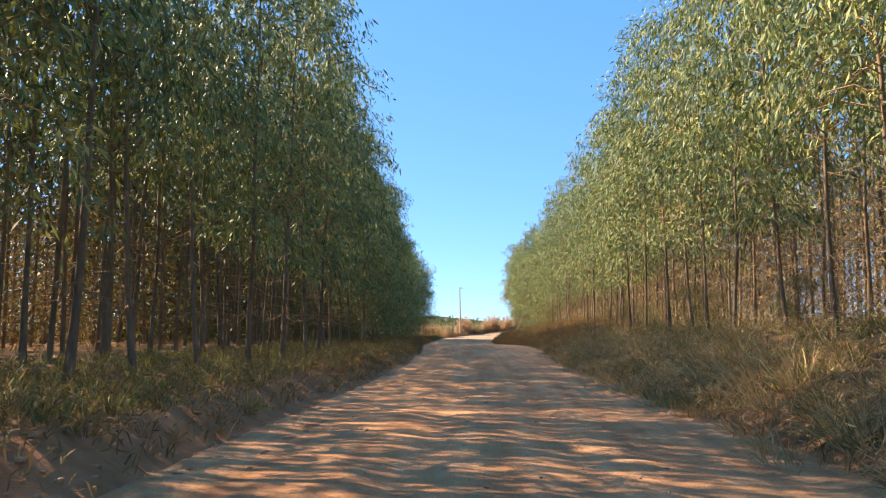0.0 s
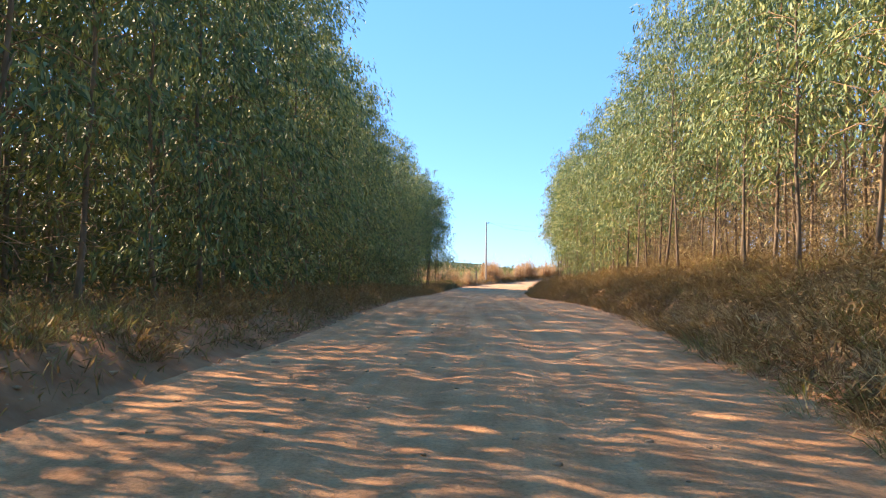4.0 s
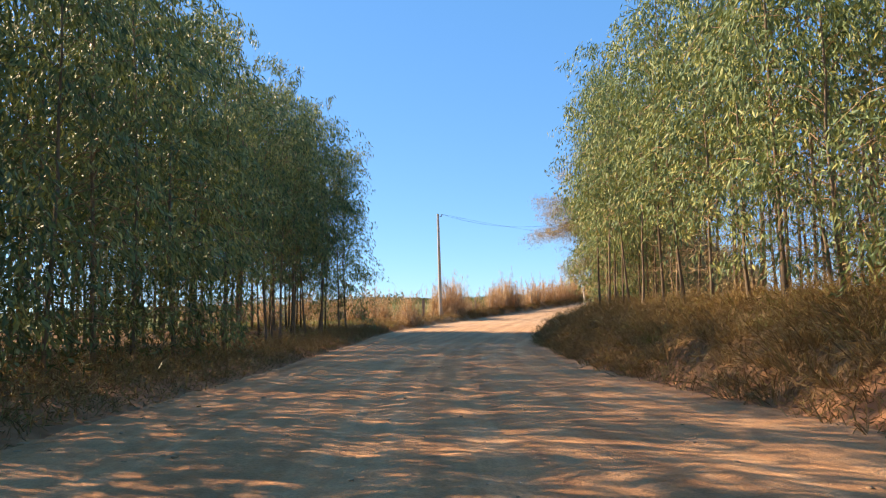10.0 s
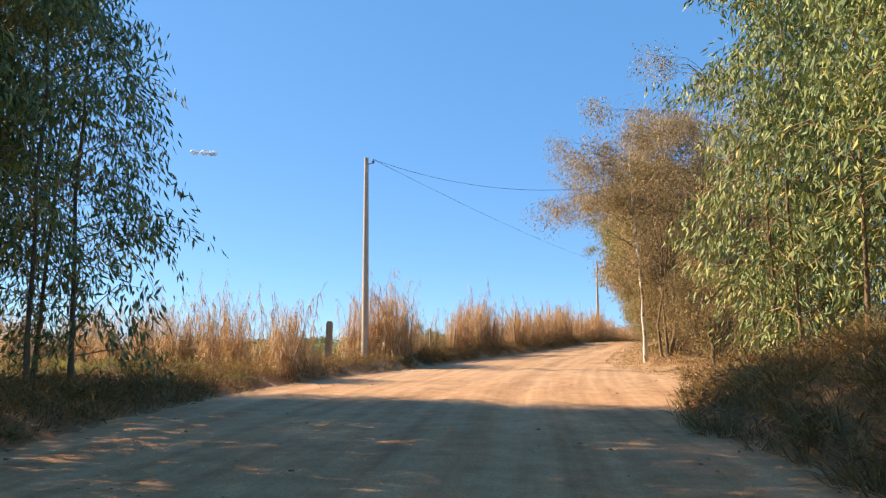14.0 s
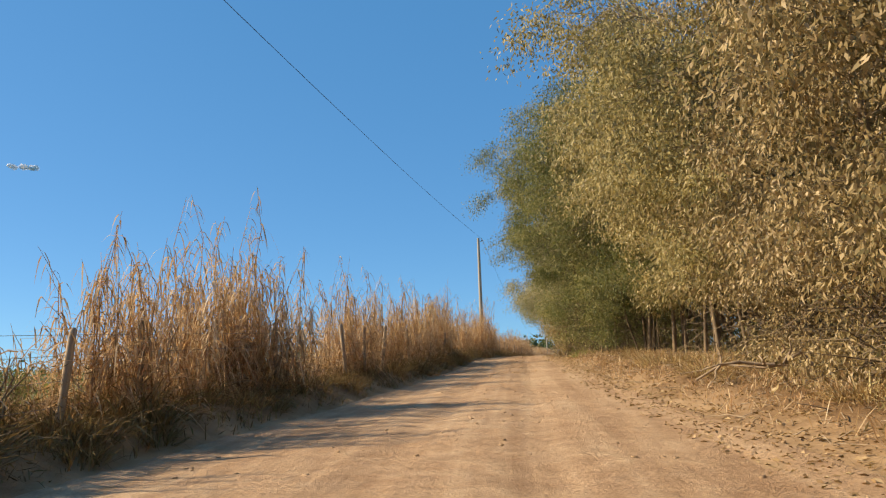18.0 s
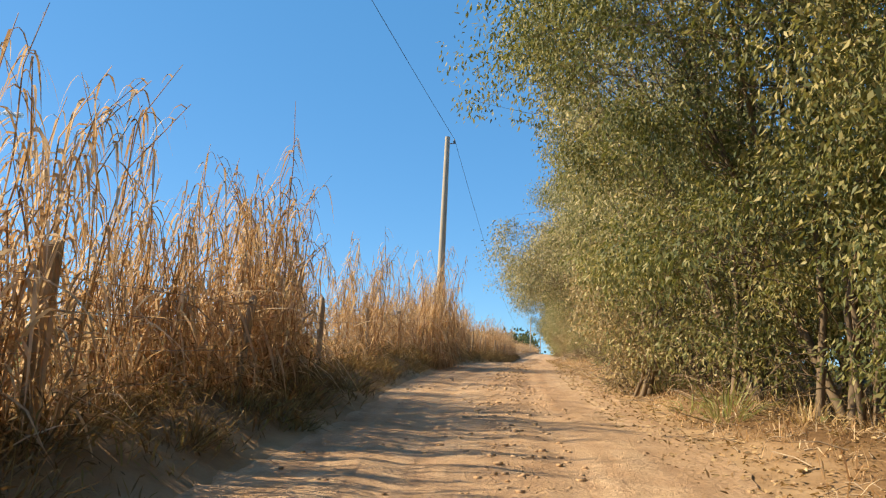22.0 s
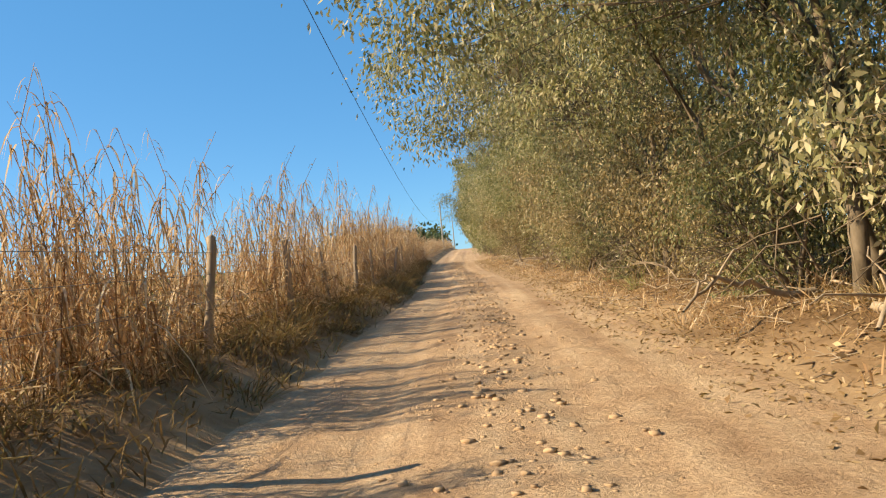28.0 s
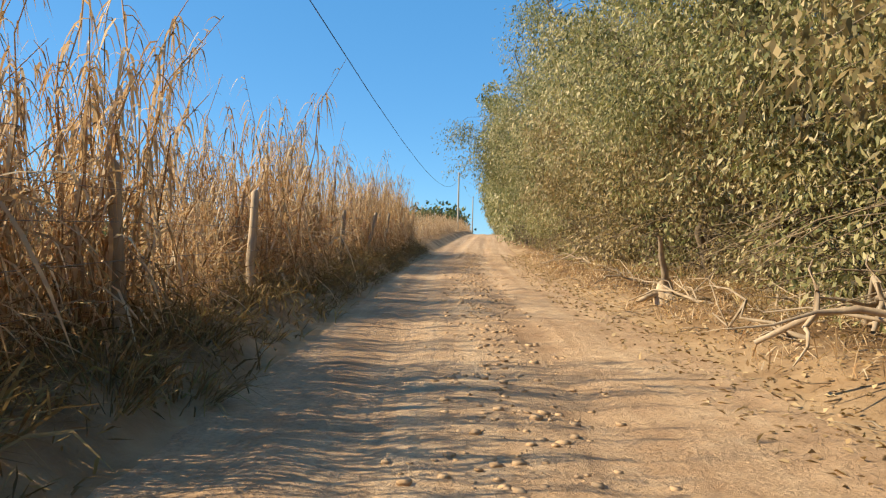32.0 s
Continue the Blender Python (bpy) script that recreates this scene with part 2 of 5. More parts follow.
def ground_material():
    """Bare red earth by the road, leaf litter in the woods, green crop and pasture beyond the fence."""
    m, nt, p = base_mat("earth_litter_pasture", 0.95, 0.1)
    at = nt.nodes.new("ShaderNodeAttribute")
    at.attribute_name = "cover"
    sep = nt.nodes.new("ShaderNodeSeparateXYZ")
    nt.links.new(at.outputs["Vector"], sep.inputs[0])
    v = coords(nt)
    big, mid, fine = noise_tex(nt, v, 0.12, 4), noise_tex(nt, v, 1.7, 5, 0.6), noise_tex(nt, v, 22, 6, 0.7)
    red = ramp(nt, mid, [(0.3, (0.27, 0.125, 0.068)), (0.7, (0.47, 0.25, 0.14))])
    sandy = ramp(nt, mid, [(0.3, (0.29, 0.185, 0.105)), (0.7, (0.47, 0.335, 0.21))])
    bare = mixc(nt, sep.outputs[2], red, sandy)
    litter = ramp(nt, mathn(nt, "ADD", mathn(nt, "MULTIPLY", mid, 0.5), mathn(nt, "MULTIPLY", fine, 0.5)),
                  [(0.33, (0.085, 0.05, 0.027)), (0.5, (0.19, 0.115, 0.062)), (0.68, (0.33, 0.225, 0.13))])
    pasture = ramp(nt, mathn(nt, "ADD", mathn(nt, "MULTIPLY", big, 0.6), mathn(nt, "MULTIPLY", fine, 0.4)),
                   [(0.35, (0.06, 0.09, 0.03)), (0.55, (0.12, 0.14, 0.05)), (0.72, (0.28, 0.24, 0.11))])
    col = mixc(nt, sep.outputs[0], bare, litter)
    col = mixc(nt, sep.outputs[1], col, pasture)
    nt.links.new(col, p.inputs["Base Color"])
    bump(nt, p, mathn(nt, "ADD", mid, mathn(nt, "MULTIPLY", fine, 0.4)), 0.9, 0.06)
    return m


M["road"], M["ground"] = road_material(), ground_material()

# ---- plan: stations along the road's centre line (metres), offsets to its right ----
CENTRE = np.array([
    (-45, -700, -6), (-9, -130, -3.0), (-6, -60, -1.2), (-3.2, -20, -0.3), (-2.3, 0, -0.05), (-0.8, 20, 0.03), (0, 36, 0.2),
    (0.1, 56, 0.36), (0, 75, 0.36), (0, 92, 0.24), (0.9, 106, 0.34), (2.3, 113, 0.52), (4.0, 121, 0.85), (6, 128.2, 1.2),
    (9.2, 137.5, 1.68), (13, 147, 2.2), (18.3, 160, 2.95), (23.6, 173, 3.72), (29.45, 185.7, 4.25), (37.3, 201.7, 4.6),
    (47, 221, 4.85), (60, 249, 5.6), (95.5, 318.5, 8.2), (137, 400, 9.6), (200, 520, 10.0), (900, 1850, 6.0)])


def glide(P, n=20):
    out = []
    for i in range(len(P) - 1):
        p0, p1, p2, p3 = P[max(i - 1, 0)], P[i], P[i + 1], P[min(i + 2, len(P) - 1)]
        d = np.linalg.norm(p2 - p1)
        m1, m2 = (p2 - p0) / np.linalg.norm(p2 - p0) * d, (p3 - p1) / np.linalg.norm(p3 - p1) * d
        for j in range(n):
            t = j / n
            out.append((2 * t**3 - 3 * t**2 + 1) * p1 + (t**3 - 2 * t**2 + t) * m1 + (-2 * t**3 + 3 * t**2) * p2 + (t**3 - t**2) * m2)
    return np.array(out + [P[-1]])


LINE = glide(CENTRE)
STATION = np.r_[0, np.cumsum(np.hypot(*np.diff(LINE[:, :2], axis=0).T))]
STATION -= STATION[20]  # zero at the second point
TAN = np.gradient(LINE[:, :2], STATION, axis=0)
TAN /= np.linalg.norm(TAN, axis=1)[:, None]
LEFT = ([-800, 130, 150, 162, 190, 225, 236, 246, 254, 264, 270, 278, 290, 300, 420, 1e4],
        [-3.2, -3.2, -3.6, -3.9, -4.5, -4.6, -5.0, -6.2, -6.4, -4.7, -4.3, -3.4, -2.5, -1.9, -1.6, -1.6])
RIGHT = ([-800, 132, 145, 156, 180, 200, 215, 235, 246, 252, 257, 263, 268, 280, 300, 1e4],
         [3.4, 3.4, 2.9, 2.7, 4.6, 5.1, 4.8, 4.3, 3.2, 4.2, 6.0, 4.6, 3.3, 2.8, 2.6, 2.8])


def edge_l(s):
    return np.interp(s, *LEFT)


def edge_r(s):
    return np.interp(s, *RIGHT)


def sm(x):
    x = np.clip(x, 0, 1)
    return x * x * (3 - 2 * x)


TABLE = np.random.default_rng(3).random((256, 256))


def vn(x, y):
    """Smooth value noise, 0 to 1."""
    xi, yi = np.floor(x).astype(int), np.floor(y).astype(int)
    fx, fy = x - xi, y - yi
    fx, fy = fx * fx * (3 - 2 * fx), fy * fy * (3 - 2 * fy)
    g = lambda a, b: TABLE[a % 256, b % 256]
    return (g(xi, yi) * (1 - fx) + g(xi + 1, yi) * fx) * (1 - fy) + (g(xi, yi + 1) * (1 - fx) + g(xi + 1, yi + 1) * fx) * fy


def rise(s, d):
    """Height of the ground over the road's centre line."""
    s, d = np.asarray(s, float), np.asarray(d, float)
    ul, ur = edge_l(s) - d, d - edge_r(s)
    wood_l, wood_r = 1 - sm((s - 244) / 16), 1 - sm((s - 246) / 8)
    low = np.interp(s, [120, 165, 190, 240], [0.46, 0.46, 0.3, 0.25])
    hl = wood_l * (low * sm(ul / 0.8) + 0.25 * sm((ul - 1) / 5)) + (1 - wood_l) * (0.42 * sm(ul / 0.85) - 0.02 * np.clip(ul - 6, 0, 200))
    high = np.interp(s, [120, 160, 185, 240], [1.3, 1.5, 2.0, 1.7])
    hr = wood_r * (high * (0.45 * sm(ur / 1.3) + 0.55 * sm((ur - 0.8) / 3.2)) + 0.02 * np.clip(ur - 4, 0, 60))
    hr += (1 - wood_r) * (0.3 * sm(ur / 1.6) - 0.03 * np.clip(ur - 7, 0, 120))
    out = np.where(ul > 0, hl, np.where(ur > 0, hr, 0))
    off = np.clip(np.maximum(ul, ur), 0, 1)
    out = out + off * (0.22 * (vn(s * 0.9, d * 0.9 + 50) - 0.5) + 0.1 * (vn(s * 2.7, d * 2.7) - 0.5))
    return out


def road_rise(s, d):
    el, er = edge_l(s), edge_r(s)
    mid = (el + er) / 2
    r = 0.05 * (1 - ((d - mid) / ((er - el) / 2)) ** 2)
    for c in (-0.85, 0.75):
        r = r - 0.035 * np.exp(-((d - mid * 0.4 - c) / 0.28) ** 2)
    r = r + 0.05 * (vn(s * 0.5, d * 0.8 + 9) - 0.5) + 0.035 * (vn(s * 2.3, d * 2.1) - 0.5) + 0.02 * (vn(s * 6.1, d * 5.3 + 7) - 0.5)
    return r


def spot(s, d):
    """World x, y of a station and offset; far off, offsets run parallel."""
    s, d = np.asarray(s, float), np.asarray(d, float)
    x, y = np.interp(s, STATION, LINE[:, 0]), np.interp(s, STATION, LINE[:, 1])
    tx, ty = np.interp(s, STATION, TAN[:, 0]), np.interp(s, STATION, TAN[:, 1])
    near = np.clip(d, -45, 45)
    far = d - near
    return x + ty * near + far * 0.966, y - tx * near - far * 0.259


def level(s):
    return np.interp(s, STATION, LINE[:, 2])


def place(s, d, up=0.0):
    x, y = spot(s, d)
    return np.stack([x, y, level(s) + rise(s, d) + up], -1)


def heading(s):
    return math.atan2(np.interp(s, STATION, TAN[:, 1]), np.interp(s, STATION, TAN[:, 0]))


# ---- mesh helpers ----


class Geo:
    """Gathers quads, then makes one mesh."""

    def __init__(self):
        self.v, self.f, self.n = [], [], 0

    def add(self, v, f):
        v = np.asarray(v, float).reshape(-1, 3)
        self.v.append(v)
        self.f.append(np.asarray(f, int) + self.n)
        self.n += len(v)
        return self

    def mesh(self, name, material, smooth=False):
        v, f = np.concatenate(self.v), np.concatenate(self.f)
        me = bpy.data.meshes.new(name)
        me.vertices.add(len(v))
        me.vertices.foreach_set("co", v.ravel())
        me.loops.add(f.size)
        me.loops.foreach_set("vertex_index", f.ravel())
        me.polygons.add(len(f))
        me.polygons.foreach_set("loop_start", np.arange(0, f.size, f.shape[1]))
        if smooth:
            me.polygons.foreach_set("use_smooth", np.ones(len(f), bool))
        me.update(calc_edges=True)
        me.materials.append(material)
        return me


def unit(v):
    return v / np.maximum(np.linalg.norm(v, axis=-1, keepdims=True), 1e-9)


def leaves(geo, base, way, length, width, rng, fold=0.12, flat=1.0):
    """One bent, pointed leaf a point."""
    n = len(base)
    way = unit(way)
    side = unit(np.cross(way, rng.normal(size=(n, 3)) * flat + [0, 0, 1.0 - flat]))
    nor = np.cross(side, way)
    L, w = np.broadcast_to(length, n)[:, None], np.broadcast_to(width, n)[:, None]
    mid = base + way * L * 0.42
    v = np.stack([base, mid + side * w * 0.5 + nor * w * fold, base + way * L - nor * L * 0.08, mid - side * w * 0.5 + nor * w * fold], 1)
    return geo.add(v, np.arange(4 * n).reshape(n, 4))


def blades(geo, base, way, length, width, bend, rng, k=3):
    """Long grass blades that bend over."""
    n = len(base)
    way = unit(way)
    side = unit(np.cross(way, np.array([0, 0, 1.0]) + rng.normal(size=(n, 3)) * 0.4))
    L, w, b = (np.broadcast_to(a, n)[:, None] for a in (length, width, bend))
    rings = []
    for i in range(k + 1):
        t = i / k
        c = base + way * L * t - np.array([0, 0, 1.0]) * L * b * t * t
        ww = w * (0.7 + 0.6 * t if t < 0.5 else 2.0 * (1.02 - t)) * 0.5
        rings += [c - side * ww, c + side * ww]
    v = np.stack(rings, 1)
    f = np.array([[2 * i, 2 * i + 1, 2 * i + 3, 2 * i + 2] for i in range(k)])
    return geo.add(v, (np.arange(n)[:, None, None] * (2 * k + 2) + f[None]).reshape(-1, 4))


def stems(geo, paths, radii, sides=4):
    """Tubes: paths (n, k, 3), radii (n, k)."""
    paths, radii = np.asarray(paths, float), np.asarray(radii, float)
    n, k, _ = paths.shape
    t = unit(np.gradient(paths, axis=1))
    ref = np.where(np.abs(t[..., 2:3]) > 0.9, np.array([1.0, 0, 0]), np.array([0, 0, 1.0]))
    a = unit(np.cross(t, ref))
    b = np.cross(t, a)
    ang = np.arange(sides) * 2 * math.pi / sides
    v = paths[:, :, None] + radii[:, :, None, None] * (np.cos(ang)[:, None] * a[:, :, None] + np.sin(ang)[:, None] * b[:, :, None])
    f = []
    for i in range(k - 1):
        for j in range(sides):
            f.append([i * sides + j, i * sides + (j + 1) % sides, (i + 1) * sides + (j + 1) % sides, (i + 1) * sides + j])
    return geo.add(v.reshape(-1, 3), (np.arange(n)[:, None, None] * (k * sides) + np.array(f)[None]).reshape(-1, 4))


def lines(a, b, k, sag=0.0, wob=0.0, rng=None):
    """Paths from points a to points b with k nodes."""
    a, b = np.asarray(a, float), np.asarray(b, float)
    t = np.linspace(0, 1, k)[None, :, None]
    p = a[:, None] * (1 - t) + b[:, None] * t
    s = np.broadcast_to(np.asarray(sag, float), len(a))[:, None]
    p[..., 2] -= 4 * s * (t * (1 - t))[..., 0]
    if wob:
        p[:, 1:] += rng.normal(size=p[:, 1:].shape) * wob
    return p


def part(name, bm, material, parent, label=""):
    """Links a bmesh as one mesh object under a thing."""
    me = bpy.data.meshes.new(name)
    bm.to_mesh(me)
    bm.free()
    me.materials.append(material)
    return under(name, me, parent, label)


def under(name, me, parent, label=""):
    ob = new(name, me)
    ob.parent = parent
    return tagged(ob, label)


def put(ob, xyz, turn=0.0, scale=1.0, lean=(0, 0)):
    ob.matrix_world = pose(*xyz, lean[0], lean[1], math.degrees(turn)) @ Matrix.Scale(scale, 4)
    return ob


def block(sx, sy, sz, z0=0.0, bevel=0.01):
    bm = bmesh.new()
    bmesh.ops.create_cube(bm, size=1, matrix=Matrix.Translation((0, 0, z0 + sz / 2)) @ Matrix.Diagonal((sx, sy, sz, 1)))
    if bevel:
        bmesh.ops.bevel(bm, geom=bm.edges[:], offset=bevel, segments=2, affect="EDGES")
    return bm


# ---- ground and road ----


def sheet(name, ss, ds, height, material):
    S, Dd = np.meshgrid(ss, ds, indexing="ij") if ds.ndim == 1 else (np.repeat(ss[:, None], ds.shape[1], 1), ds)
    x, y = spot(S, Dd)
    z = level(S) + height(S, Dd)
    a, b = S.shape
    idx = np.arange(a * b).reshape(a, b)
    f = np.stack([idx[:-1, :-1], idx[:-1, 1:], idx[1:, 1:], idx[1:, :-1]], -1).reshape(-1, 4)
    me = Geo().add(np.stack([x, y, z], -1).reshape(-1, 3), f[:, ::-1]).mesh(name, material, True)
    return me, S, Dd


def ground_height(s, d):
    z = rise(s, d)
    inside = (d > edge_l(s) + 0.75) & (d < edge_r(s) - 0.75)
    far = sm((np.abs(d) - 60) / 600)
    valley = -7 * sm((np.abs(d) - 40) / 200) + far * 9 * vn(s * 0.004 + 7, d * 0.004)
    return np.where(inside, z - 0.12, z) + valley


near_s = np.arange(95, 440, 0.75)
ss = np.r_[-690, -400, -200, -80, -20, 20, np.arange(50, 95, 3), near_s, np.arange(440, 640, 6), 700, 800, 1000, 1300, 1700, 2000]
dd = np.r_[-2600, -1500, -900, -600, -400, -280, -200, -140, -100, -70, np.arange(-50, -14, 3), np.arange(-14, -8, 0.8),
           np.arange(-8, 9, 0.34), np.arange(9, 15, 0.8), np.arange(15, 52, 3), 70, 100, 140, 200, 280, 400, 600, 900, 1500, 2600]
me, S, Dd = sheet("ground", ss, dd, ground_height, M["ground"])
wooded = (1 - sm((S - 246) / 10))
beyond = np.maximum(edge_l(S) - Dd, Dd - edge_r(S))
cover = np.zeros((S.size, 3))
cover[:, 0] = (sm((beyond - np.where(Dd > 0, 0.1, np.where(S > 250, 0.0, 0.85)) + 1.0 * (vn(S, Dd) - 0.5)) / 1.0)).ravel()
cover[:, 1] = ((1 - wooded) * sm((edge_l(S) - Dd - 3.5) / 3) + sm((Dd - 16) / 8) * (1 - wooded) * 0.6 + wooded * sm((-Dd - 45) / 10)
               + wooded * 0.35 * sm(beyond / 2) * sm((vn(S * 0.4, Dd * 0.4 + 3) - 0.5) * 5) * (Dd > 0)).clip(0, 1).ravel()
cover[:, 2] = sm((S - 252) / 14).ravel()
at = me.attributes.new("cover", "FLOAT_VECTOR", "POINT")
at.data.foreach_set("vector", cover.ravel())
tagged(new("ground", me), "dry earth with leaf litter, woodland floor and green pasture", "ground", kind="structure")

rs = np.r_[np.arange(60, 118, 2.0), np.arange(118, 400, 0.25), np.arange(400, 640, 3.0)]
frac = np.linspace(-0.03, 1.03, 42)
rd = edge_l(rs)[:, None] + (edge_r(rs) - edge_l(rs))[:, None] * frac[None]
wig = (0.45 * (vn(rs * 0.5, rs * 0 + 4) - 0.5) + 0.3 * (vn(rs * 2.1, rs * 0 + 8) - 0.5))[:, None] * np.where(frac < 0.5, (0.5 - frac), frac - 0.5)[None] * 2
rd = rd + wig


def road_height(s, d):
    u = np.maximum(edge_l(s) - d, d - edge_r(s))
    w = sm((u + 0.75) / 0.5)
    return road_rise(s, d) * (1 - w) + (rise(s, d) + 0.02) * w - 0.06 * sm((u - 0.02) / 0.12)


me, S, Dd = sheet("road", rs, rd, road_height, M["road"])
at = me.attributes.new("lane", "FLOAT_VECTOR", "POINT")
at.data.foreach_set("vector", np.stack([S, Dd, 0 * S], -1).ravel())
tagged(new("road", me), "rutted reddish-tan dirt road with loose dust and tyre tracks", "road", kind="structure")

# ---- eucalyptus plantation ----


def limb_ends(rng, start, out, up, droop):
    """Branch paths that leave upwards and bend down at the tip: (n, 4, 3)."""
    n = len(start)
    a = rng.uniform(0, 2 * math.pi, n)
    h = np.stack([np.cos(a), np.sin(a), 0 * a], -1)
    t = np.array([0, 0.35, 0.7, 1.0])[None, :, None]
    p = start[:, None] + h[:, None] * out[:, None, None] * t
    p[..., 2] += (up[:, None] * t[..., 0]) - droop[:, None] * t[..., 0] ** 2.5
    p[:, 1:] += rng.normal(size=p[:, 1:].shape) * 0.05
    return p, h


def crown_mesh(wood, bark, foliage, leaf):
    """Twigs and leaves of one crown as one mesh with two materials."""
    n = sum(len(f) for f in wood.f)
    both = Geo()
    for g in (wood, foliage):
        both.add(np.concatenate(g.v), np.concatenate(g.f))
    me = both.mesh("crown", bark)
    me.materials.append(leaf)
    me.polygons.foreach_set("material_index", np.r_[np.zeros(n, int), np.ones(len(me.polygons) - n, int)])
    return me


def gum_meshes(seed, high, low, n_limbs, per_limb, leaf, spread, dead):
    """Trunk, branch and crown meshes of one slender plantation eucalyptus."""
    rng = np.random.default_rng(seed)
    k = 9
    z = np.linspace(-0.3, high, k)
    bow = rng.normal(size=2) * 0.13
    axis = np.stack([bow[0] * np.sin(z / high * 3.1), bow[1] * np.sin(z / high * 3.4), z], -1) + np.r_[[[0, 0, 0]], rng.normal(size=(k - 1, 3)) * [0.03, 0.03, 0]]
    rad = 0.06 * (1 - 0.86 * (np.clip(z, 0, high) / high)) * (1 + 0.5 * np.exp(-np.clip(z, 0, 9) * 3))
    trunk = stems(Geo(), axis[None], rad[None], 7).mesh("trunk", M["gum_bark"], True)
    on_axis = lambda h: np.stack([np.interp(h, z, axis[:, i]) for i in range(3)], -1)
    h = low + (high * 0.98 - low) * (np.arange(n_limbs) + rng.random(n_limbs)) / n_limbs
    rel = (h - low) / (high - low)
    out = spread * (0.35 + 1.0 * np.sqrt(np.clip(1 - rel, 0, 1)) * np.minimum(1, 0.55 + rel * 2.2)) * rng.uniform(0.6, 1.2, n_limbs)
    paths, hor = limb_ends(rng, on_axis(h), out, out * rng.uniform(0.5, 1.1, n_limbs), out * rng.uniform(0.4, 1.1, n_limbs))
    wood = Geo()
    stems(wood, paths, np.linspace(0.016, 0.004, 4)[None] * (1.3 - 0.7 * rel[:, None]), 3)
    if dead:
        hd = rng.uniform(1.2, low + 2.5, dead)
        a = rng.uniform(0, 6.3, dead)
        ln = rng.uniform(0.5, 1.5, dead)
        p0 = on_axis(hd)
        p1 = p0 + np.stack([np.cos(a) * ln, np.sin(a) * ln, rng.uniform(-0.35, 0.4, dead) * ln], -1)
        stems(wood, lines(p0, p1, 4, 0.05, 0.03, rng), np.tile(np.linspace(0.011, 0.003, 4), (dead, 1)), 3)
    geo = Geo()
    i = np.repeat(np.arange(n_limbs), per_limb)
    t = rng.beta(2.2, 1.1, len(i))
    f = t * 3
    j = np.minimum(f.astype(int), 2)
    c = paths[i, j] + (paths[i, j + 1] - paths[i, j]) * (f - j)[:, None]
    sprays = rng.integers(0, 4, len(i)) + i * 4
    off = rng.normal(size=(n_limbs * 4, 3)) * [0.38, 0.38, 0.32]
    c = c + off[sprays] + rng.normal(size=c.shape) * [0.11, 0.11, 0.15]
    way = np.array([0, 0, -0.9]) + hor[i] * 0.3 + rng.normal(size=(n_limbs * 4, 3))[sprays] * 0.3 + rng.normal(size=c.shape) * 0.34
    leaves(geo, c, way, leaf * rng.uniform(0.65, 1.3, len(i)), leaf * 0.22 * rng.uniform(0.7, 1.3, len(i)), rng)
    return trunk, crown_mesh(wood, M["twig"], geo, M["gum_leaf"])


EDGE_GUMS = [gum_meshes(10 + i, 13.0, lo, 50, 88, 0.25, 1.8, 34) for i, lo in enumerate((2.8, 3.6, 2.4, 4.2))]
LOW_GUMS = [gum_meshes(20 + i, 12.0, lo, 56, 100, 0.25, 1.95, 6) for i, lo in enumerate((0.7, 1.1, 0.5))]
INNER_GUMS = [gum_meshes(30 + i, 13.2, lo, 38, 46, 0.34, 1.5, 34) for i, lo in enumerate((4.6, 5.4, 5.0))]


def tree(name, meshes, xyz, turn, scale, label, category, group, lean=(0, 0), parts=("trunk", "crown")):
    ob = new(name)
    for p, me in zip(parts, meshes):
        under(p, me, ob)
    put(ob, xyz, turn, scale, lean)
    return tagged(ob, label, category, group)


rng = np.random.default_rng(41)
GUM_LABEL = "slender plantation eucalyptus with drooping grey-green leaves beside the dirt road"
for side, row, start, stop in ((-1, 0, 110, 247), (-1, 1, 110, 249), (1, 0, 112, 249), (1, 1, 112, 250)):
    s = start
    while s < stop:
        edge = edge_l(s) if side < 0 else edge_r(s)
        out = (3.0 if side < 0 else 3.4) + row * 2.6 + rng.normal() * 0.2
        d = edge + side * out
        tall = np.interp(s, [110, 200, 247], [1.04, 0.97, 0.93]) if side < 0 else np.interp(s, [110, 180, 250], [0.95, 0.92, 0.86])
        tall *= rng.uniform(0.86, 1.1)
        if row and side < 0:
            tall *= np.interp(s, [150, 175], [1.0, 1.05])
        if row:
            kind = INNER_GUMS[rng.integers(3)]
        elif side < 0:
            kind = LOW_GUMS[rng.integers(3)] if 168 < s < 232 and rng.random() < 0.85 else EDGE_GUMS[rng.integers(4)]
        else:
            kind = LOW_GUMS[rng.integers(3)] if (196 < s < 226 and rng.random() < 0.7) else EDGE_GUMS[rng.integers(4)]
        tree("eucalyptus_tree", kind, place(s, d), rng.uniform(0, 6.3), tall, GUM_LABEL, "tree", "plantation trees along the road",
             (rng.normal() * 0.8, rng.normal() * 0.8))
        s += rng.uniform(2.3, 3.0)

